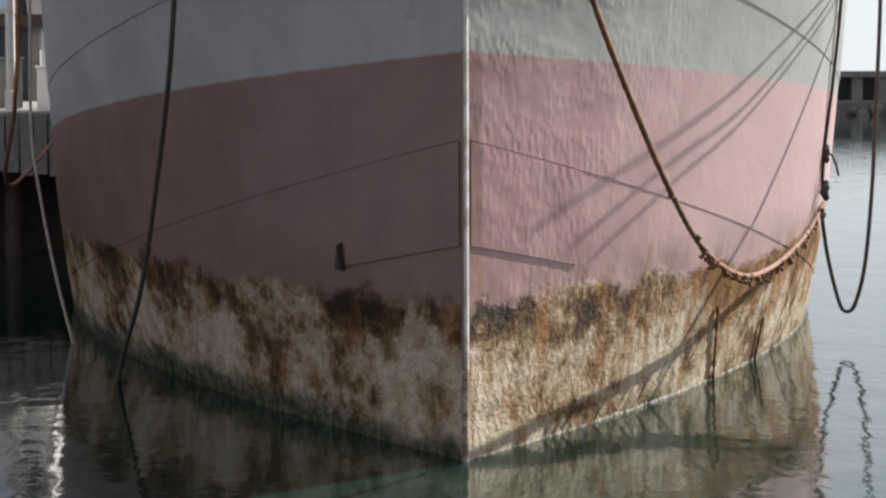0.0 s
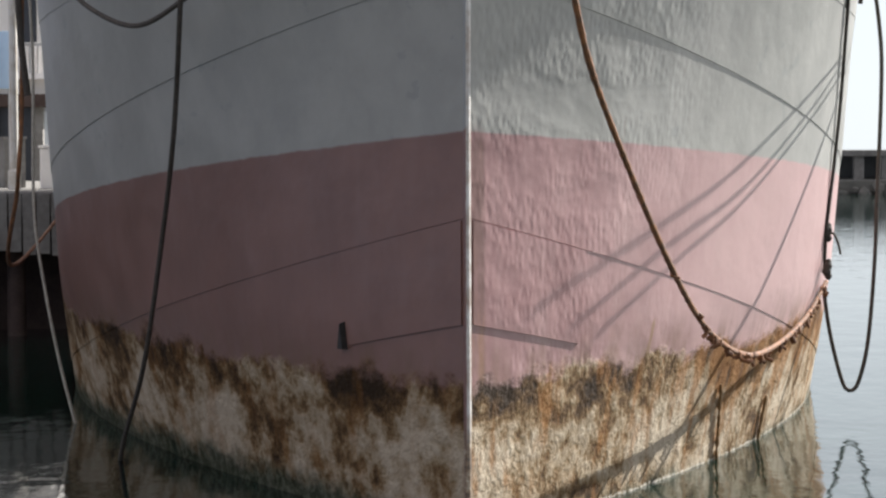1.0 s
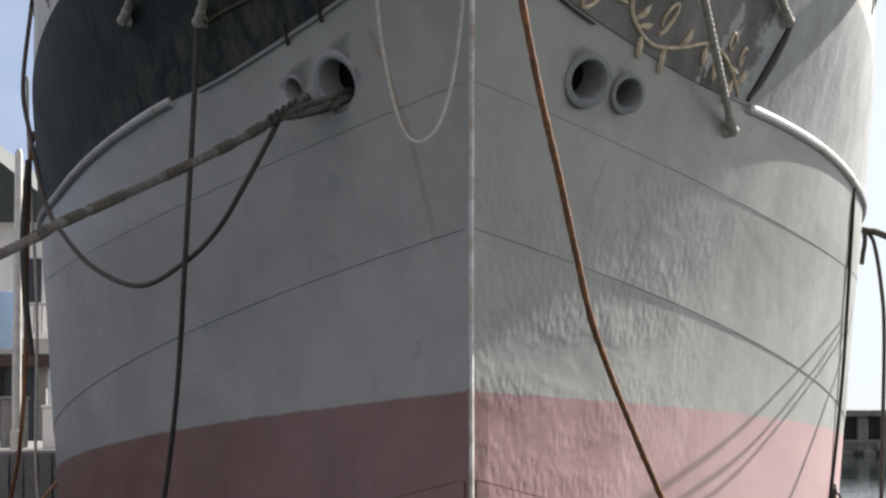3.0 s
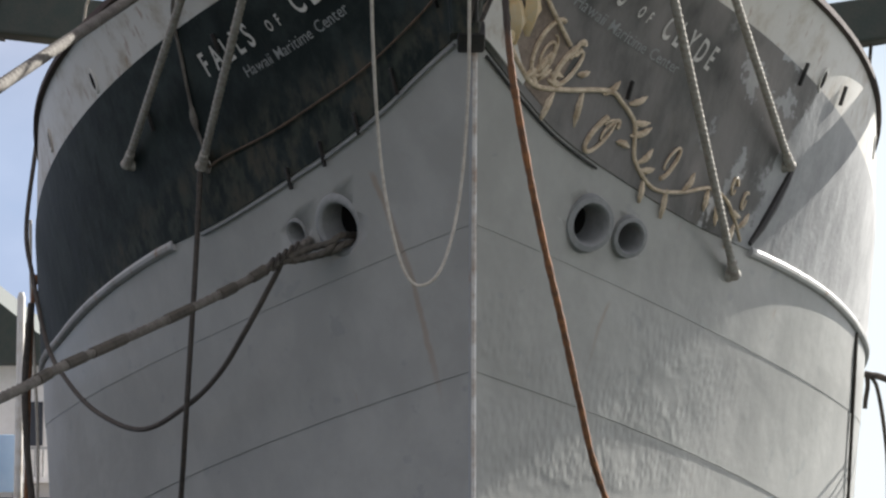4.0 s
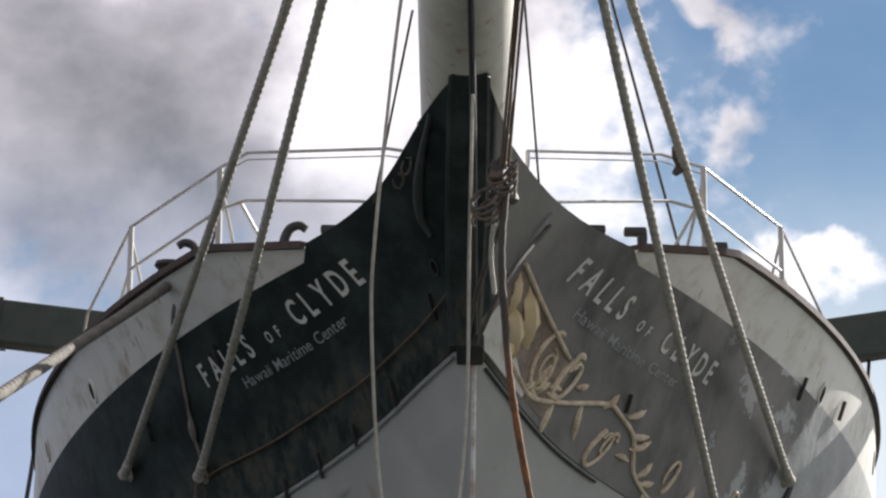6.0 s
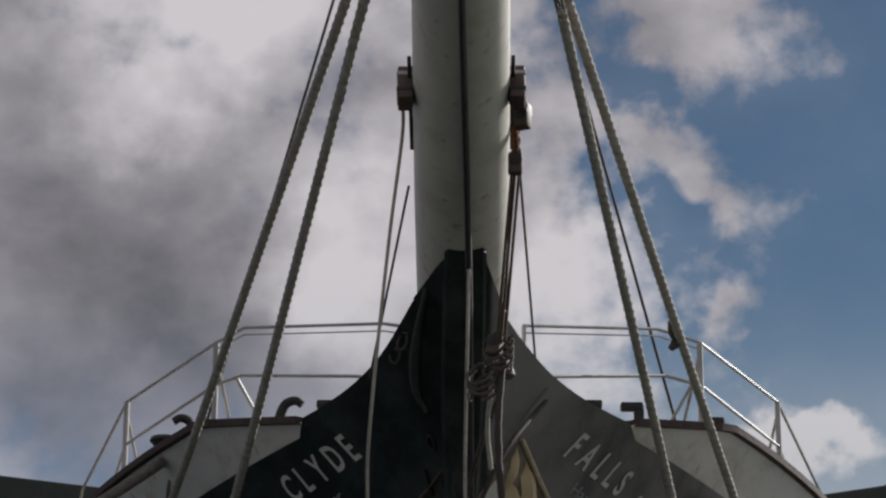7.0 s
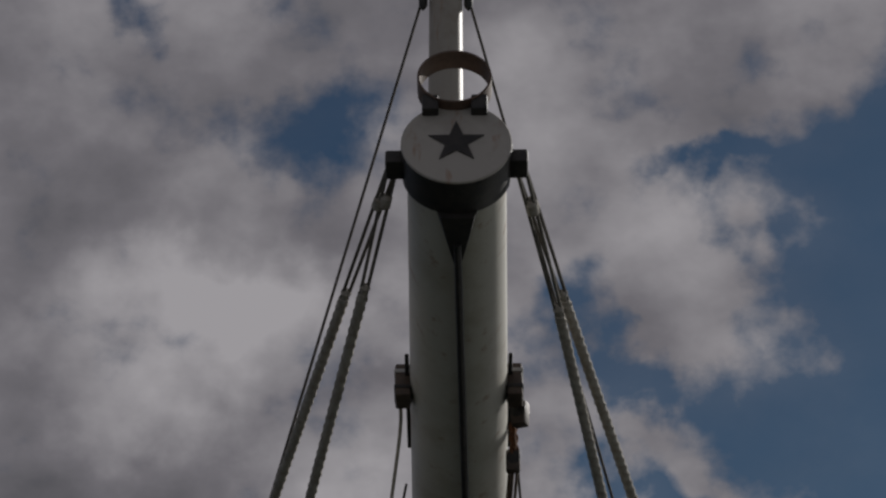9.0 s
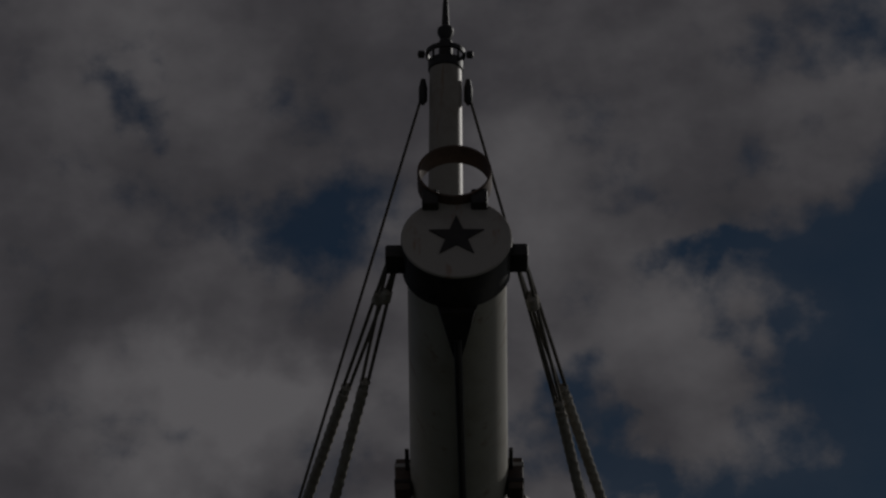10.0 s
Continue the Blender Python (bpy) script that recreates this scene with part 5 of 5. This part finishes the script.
# unseen lines added off the starboard side only to cast shadows on the plating
for shade in (((5.11, 8.68, 4.99), (3.5, 5.38, 3.75), (2.32, 3.42, 3.04), (1.06, 1.53, 2.39), (0.61, 0.87, 2.14)),
              ((5.13, 8.82, 4.89), (3.57, 5.61, 3.48), (2.32, 3.49, 2.75), (1.13, 1.66, 1.99)),
              ((5.16, 8.98, 4.78), (3.58, 5.67, 3.34), (2.49, 3.81, 2.61), (1.46, 2.21, 1.89))):
    first, last = Vector(shade[0]), Vector(shade[-1])
    line = [first + SUN_DIR * h for h in (22.0, 6.0)]
    line += [Vector(q) + SUN_DIR * (2.9 + 5.4 * (5.2 - q[0]) / 4.6) for q in shade]
    line += [last + SUN_DIR * h for h in (12.0, 26.0)]
    cable("shadow_line", line, 0.02, ROPE_DARK, None, "unseen line added to cast a rope shadow on the hull", "mooring line", step=0.3, group="head lines")

cable("dark_side_rope", [on_hull(-1, 2.08, 8.05, 0.12)[0], (-2.91, 2.2, 7.06), (-3.02, 2.5, 5.5), (-3.13, 3.2, 4.6), (-3.22, 3.6, 3.9), (-3.40, 4.4, 3.0), (-3.74, 5.4, 1.34), (-4.10, 6.4, 0.3), (-4.25, 6.9, -0.3)], 0.03, ROPE_DARK, None, "dark rope hanging down the shaded side into the water", "rope")
cable("pale_side_line", [(-6.02, 11.0, 8.6), (-5.99, 11.0, 7.55), (-5.86, 11.0, 5.32), (-5.86, 11.0, 3.12), (-5.73, 11.0, 2.0), (-5.52, 11.0, 0.88), (-5.28, 11.0, -0.1)], 0.022, ROPE_PALE, None, "thin pale line trailing into the water", "rope")
cable("brown_side_line", [(-5.62, 9.0, 7.6), (-5.67, 9.0, 7.2), (-5.70, 9.0, 5.9), (-5.72, 9.0, 4.37), (-5.78, 9.0, 3.4), (-6.3, 12, 2.2), (-7.3, 27.2, 3.0)], 0.03, ROPE_RUST, None, "brown rope hanging beside the hull", "rope")
cable("grey_side_line", [(-5.66, 8.8, 7.2), (-5.74, 8.9, 6.2), (-5.70, 8.9, 5.3), (-5.62, 8.9, 4.6)], 0.045, ROPE_DARK, None, "short doubled dark rope against the hull", "rope")

# thick hawser out of the small hawse pipe, with dark chafing sleeves
HAWSER = [(-1.55, 1.35, 7.2), (-1.72, 0.95, 7.02), (-1.95, 0.78, 6.85), (-2.25, 0.6, 6.63), (-2.82, 0.0, 6.26), (-3.42, -1.0, 5.85), (-3.81, -2.0, 5.54), (-4.15, -3.0, 5.22), (-5.6, -8.0, 3.9), (-7.6, -15, 2.9)]
cable("hawser", HAWSER, 0.052, HAWSERMAT, None, "thick pale mooring hawser from the hawse pipe", "mooring line", laid=True, step=0.02)
hp = smooth_path(HAWSER, 12)
for i0, i1 in ((30, 35), (39, 42), (47, 51), (58, 64), (66, 70), (74, 79)):
    cable("chafing_sleeve", hp[i0:i1 + 1], 0.058, SLEEVE, None, "dark chafing sleeve round the hawser", "sleeve", span=2, group="chafing sleeves")
for k in range(5):
    p = hp[16 + 3 * k]
    cable("hawser_lashing", [p + Vector((0.07 * math.cos(a) * 0.5, 0.07 * math.sin(a), 0.08 * math.cos(a))) for a in np.linspace(0, 6.2, 9)], 0.02, ROPE_DARK, None, "dark lashing round the hawser", "lashing", span=3, group="lashings on the hawser")
for dx, dz in ((0.0, 0.0), (0.05, -0.08), (-0.06, -0.1)):
    cable("hawse_tail", [(-1.08 + dx, 1.05, 7.14 + dz), (-1.30 + dx, 0.72, 7.10 + dz), (-1.42 + dx, 0.7, 7.02 + dz), (-1.62 + dx, 0.82, 6.98 + dz), (-1.85 + dx, 0.8, 6.88 + dz * 0.4)], 0.04, SLEEVE, None, "weathered rope end in the hawse pipe", "rope", laid=True, step=0.02, group="rope ends in the hawse pipe")
cable("black_cable", [(-1.92, 0.8, 6.85), (-1.98, 0.9, 6.72), (-2.30, 1.3, 6.2), (-2.63, 1.9, 5.77), (-3.04, 2.7, 5.48), (-3.61, 3.5, 5.26), (-4.25, 4.5, 5.52), (-4.75, 5.5, 5.98), (-5.10, 6.4, 6.46), (-5.43, 7.4, 7.37), (-5.62, 8.0, 8.1), (-5.60, 8.6, 9.3)], 0.03, ROPE_DARK, None, "black cable hanging in a bight under the hawser", "cable")
cable("head_hawser", [(-2.55, 1.9, 10.2), (-3.02, 1.5, 10.16), (-3.16, 1.0, 9.86), (-4.0, -4.0, 7.8), (-4.9, -9.4, 5.55), (-5.6, -13.5, 3.9)], 0.06, HAWSERMAT, None, "thick grey hawser leading off the forecastle rail", "mooring line", laid=True, step=0.025)
cable("rusty_wire", [on_hull(-1, y, z, 0.08)[0] for y, z in ((-1.55, 9.36), (-1.16, 9.1), (-0.72, 8.85), (-0.25, 8.62), (0.35, 8.41), (1.01, 8.22), (1.72, 8.09), (2.0, 8.02))], 0.013, ROPE_BROWN, None, "rusty brown wire stretched along the black band", "wire", wobble=0.15, step=0.05)
cable("rail_drop_line", [(-3.02, 1.3, 10.15), (-3.09, 1.16, 9.64), (-3.10, 1.37, 9.44), (-3.05, 1.55, 9.18), (-2.92, 1.87, 8.50), (-2.82, 1.93, 8.2), (-2.76, 2.0, 7.94)], 0.02, HAWSERMAT, None, "grey line from the rail down to a shroud eye", "rope")
link("line_splice", *sweep(smooth_path([(-2.94, 1.82, 8.62), (-2.92, 1.85, 8.5), (-2.89, 1.87, 8.38)], 6), lambda t: 0.02 + 0.022 * math.sin(math.pi * t), 8), HAWSERMAT, ship)

# ---------------------------------------------------------------- fittings along the rail
def fairlead_horn(p, s, hooked):
    """A stout iron horn on a foot, hooked or with a straight bar on top."""
    p = Vector(p)
    ob = part("fairlead_horn", box_bm(0.24, 0.22, 0.07, Matrix.Translation(p + Vector((0, 0, -0.13))), 0.015), IRON, ship, "dark stout iron fairlead on the rail")
    if hooked:
        path = smooth_path([p + Vector(q) for q in ((-0.05 * s, 0, -0.12), (-0.03 * s, 0, -0.02), (0.02 * s, 0, 0.07), (0.11 * s, 0, 0.10), (0.18 * s, 0, 0.06))], 5)
        link("horn", *sweep(path, lambda t: 0.054 - 0.012 * t, 10), IRON, ob)
    else:
        part("horn", box_bm(0.1, 0.11, 0.26, Matrix.Translation(p + Vector((0.03 * s, 0, -0.04))), 0.02), IRON, ob)
        part("horn_bar", box_bm(0.23, 0.13, 0.085, Matrix.Translation(p + Vector((-0.04 * s, 0, 0.07))), 0.025), IRON, ob)
    return ob


for p, s, hooked in (((-1.83, -0.2, 10.13), 1, True), ((-1.34, -0.55, 10.03), 1, False), ((-2.85, 0.8, 10.19), -1, True), ((1.18, -0.55, 10.05), -1, False), ((1.70, -0.2, 10.12), 1, False), ((2.64, 0.8, 10.22), 1, False)):
    fairlead_horn(p, s, hooked)
for p in ((-3.18, 1.5, 10.12), (2.99, 1.5, 10.10)):
    bm = lathe_bm([(0.0, -0.17), (0.13, -0.17), (0.15, -0.12), (0.11, -0.04), (0.12, 0.04), (0.165, 0.09), (0.15, 0.13), (0.0, 0.14)], 16, Matrix.Translation(p))
    ob = part("rail_bollard", bm, IRON, ship, "squat dark iron bollard on the rail")
    part("bollard_foot", box_bm(0.4, 0.34, 0.06, Matrix.Translation(Vector(p) + Vector((0, 0, -0.19))), 0.015), IRON, ob)

for side, y, z in ((-1, 3.42, 9.21), (-1, 5.6, 8.88), (1, 3.16, 9.18), (1, 6.3, 8.9)):
    p, nrm = on_hull(side, y, z, 0.045)
    m = frame_to(p, nrm) @ Matrix.Diagonal((0.5, 1.0, 1, 1))
    ob = part("freeing_port", lathe_bm([(0.10, -0.02), (0.15, -0.01), (0.15, 0.012), (0.11, 0.014), (0.10, 0.0)], 18, m), WHITE, ship, "small oval freeing port")
    # thin black disc in place of the port's own shade
    part("port_hole", lathe_bm([(0.0, 0.0), (0.105, 0.0), (0.105, 0.006), (0.0, 0.006)], 18, m), HOLE_SHADE, ob)
for side, y, dz, h in ((-1, -0.5, 0.1, 0.3), (-1, 0.05, 0.05, 0.26), (-1, 0.55, 0.02, 0.3), (-1, 1.05, 0.0, 0.26), (-1, 2.6, 1.25, 0.28), (-1, 1.06, 1.43, 0.25), (1, 2.64, 1.88, 0.3), (1, 3.83, 1.97, 0.26), (1, 0.33, 0.74, 0.22), (-1, -1.25, 0.4, 0.3)):
    p, nrm = on_hull(side, y, BAND_LOWS[side](y) + dz, 0.07)
    part("hull_lug", box_bm(0.026, h * 0.9, 0.045, frame_to(p, nrm), 0.008), IRON, ship, "small dark iron lug")
# flat moulding strip under the band near the bow
for side, y1 in ((-1, 2.6), (1, 0.4)):
    ys = np.linspace(-1.15, y1, 24)
    path = [on_hull(side, y, BAND_LOWS[side](y) - 0.03, 0.05)[0] for y in ys]
    link("band_moulding", *sweep(path, 0.016, 8), GREYPAINT if side < 0 else IRON, ship)
part("stem_bracket", box_bm(0.26, 0.34, 0.16, pose(-0.03, -1.42, 8.72, -20), 0.03), IRON, ship, "dark iron bracket at the stem head")
# short doubling plates either side of the stem
for side in (-1, 1):
    def low(y):
        return 2.15 - 0.19 * y

    def high(y):
        return SEAM_LOW(y) - 0.02
    link("doubling_plate", *skin(low, high, y0=0.06, y1=1.8, rows=4, cols=12, side=side, proud=0.022, thick=0.03, power=1.0), HULL, ship, "short doubling plate at the stem")
p, nrm = on_hull(-1, 1.87, 1.86, 0.0)
bm = bmesh.new()
tri = [(-0.03, 0.20), (-0.045, -0.10), (0.09, -0.10)]
fm = frame_to(p, nrm)
b0 = [bm.verts.new(fm @ Vector((-x, y, 0.0))) for x, y in tri]
b1 = [bm.verts.new(fm @ Vector((-x * 0.8, y * 0.9, 0.07))) for x, y in tri]
bm.faces.new(b1)
for k in range(3):
    bm.faces.new((b0[k], b0[(k + 1) % 3], b1[(k + 1) % 3], b1[k]))
part("hull_fin", bm, IRON, ship, "small dark triangular fin on the red plating", smooth=False)

# rusty weed trailing from the shell into the water
TRAIL = simple("rusty_weed", (0.34, 0.19, 0.07), (0.20, 0.11, 0.045), 9, 0.85, 0, 0.4)
for y0, z0, y1 in ((5.85, 1.0, 6.7), (8.37, 0.61, 8.7)):
    path = [on_hull(1, y0 + (y1 - y0) * f, z0 * (1 - f) - 0.35 * f, 0.035)[0] for f in (0.0, 0.35, 0.7, 1.0)]
    cable("trailing_weed", path, 0.02, TRAIL, None, "strand of rust-brown weed trailing from the hull", "weed", step=0.05, wobble=0.4, group="weed trailing in the water")
cable("spring_line", [(5.92, 11.4, 6.42), (6.08, 11.4, 6.38), (6.30, 11.3, 6.30), (8.6, 10.4, 5.2), (14.0, 8.0, 2.6)], 0.05, ROPE_DARK, None, "dark mooring line leading off the ship's starboard side", "mooring line")
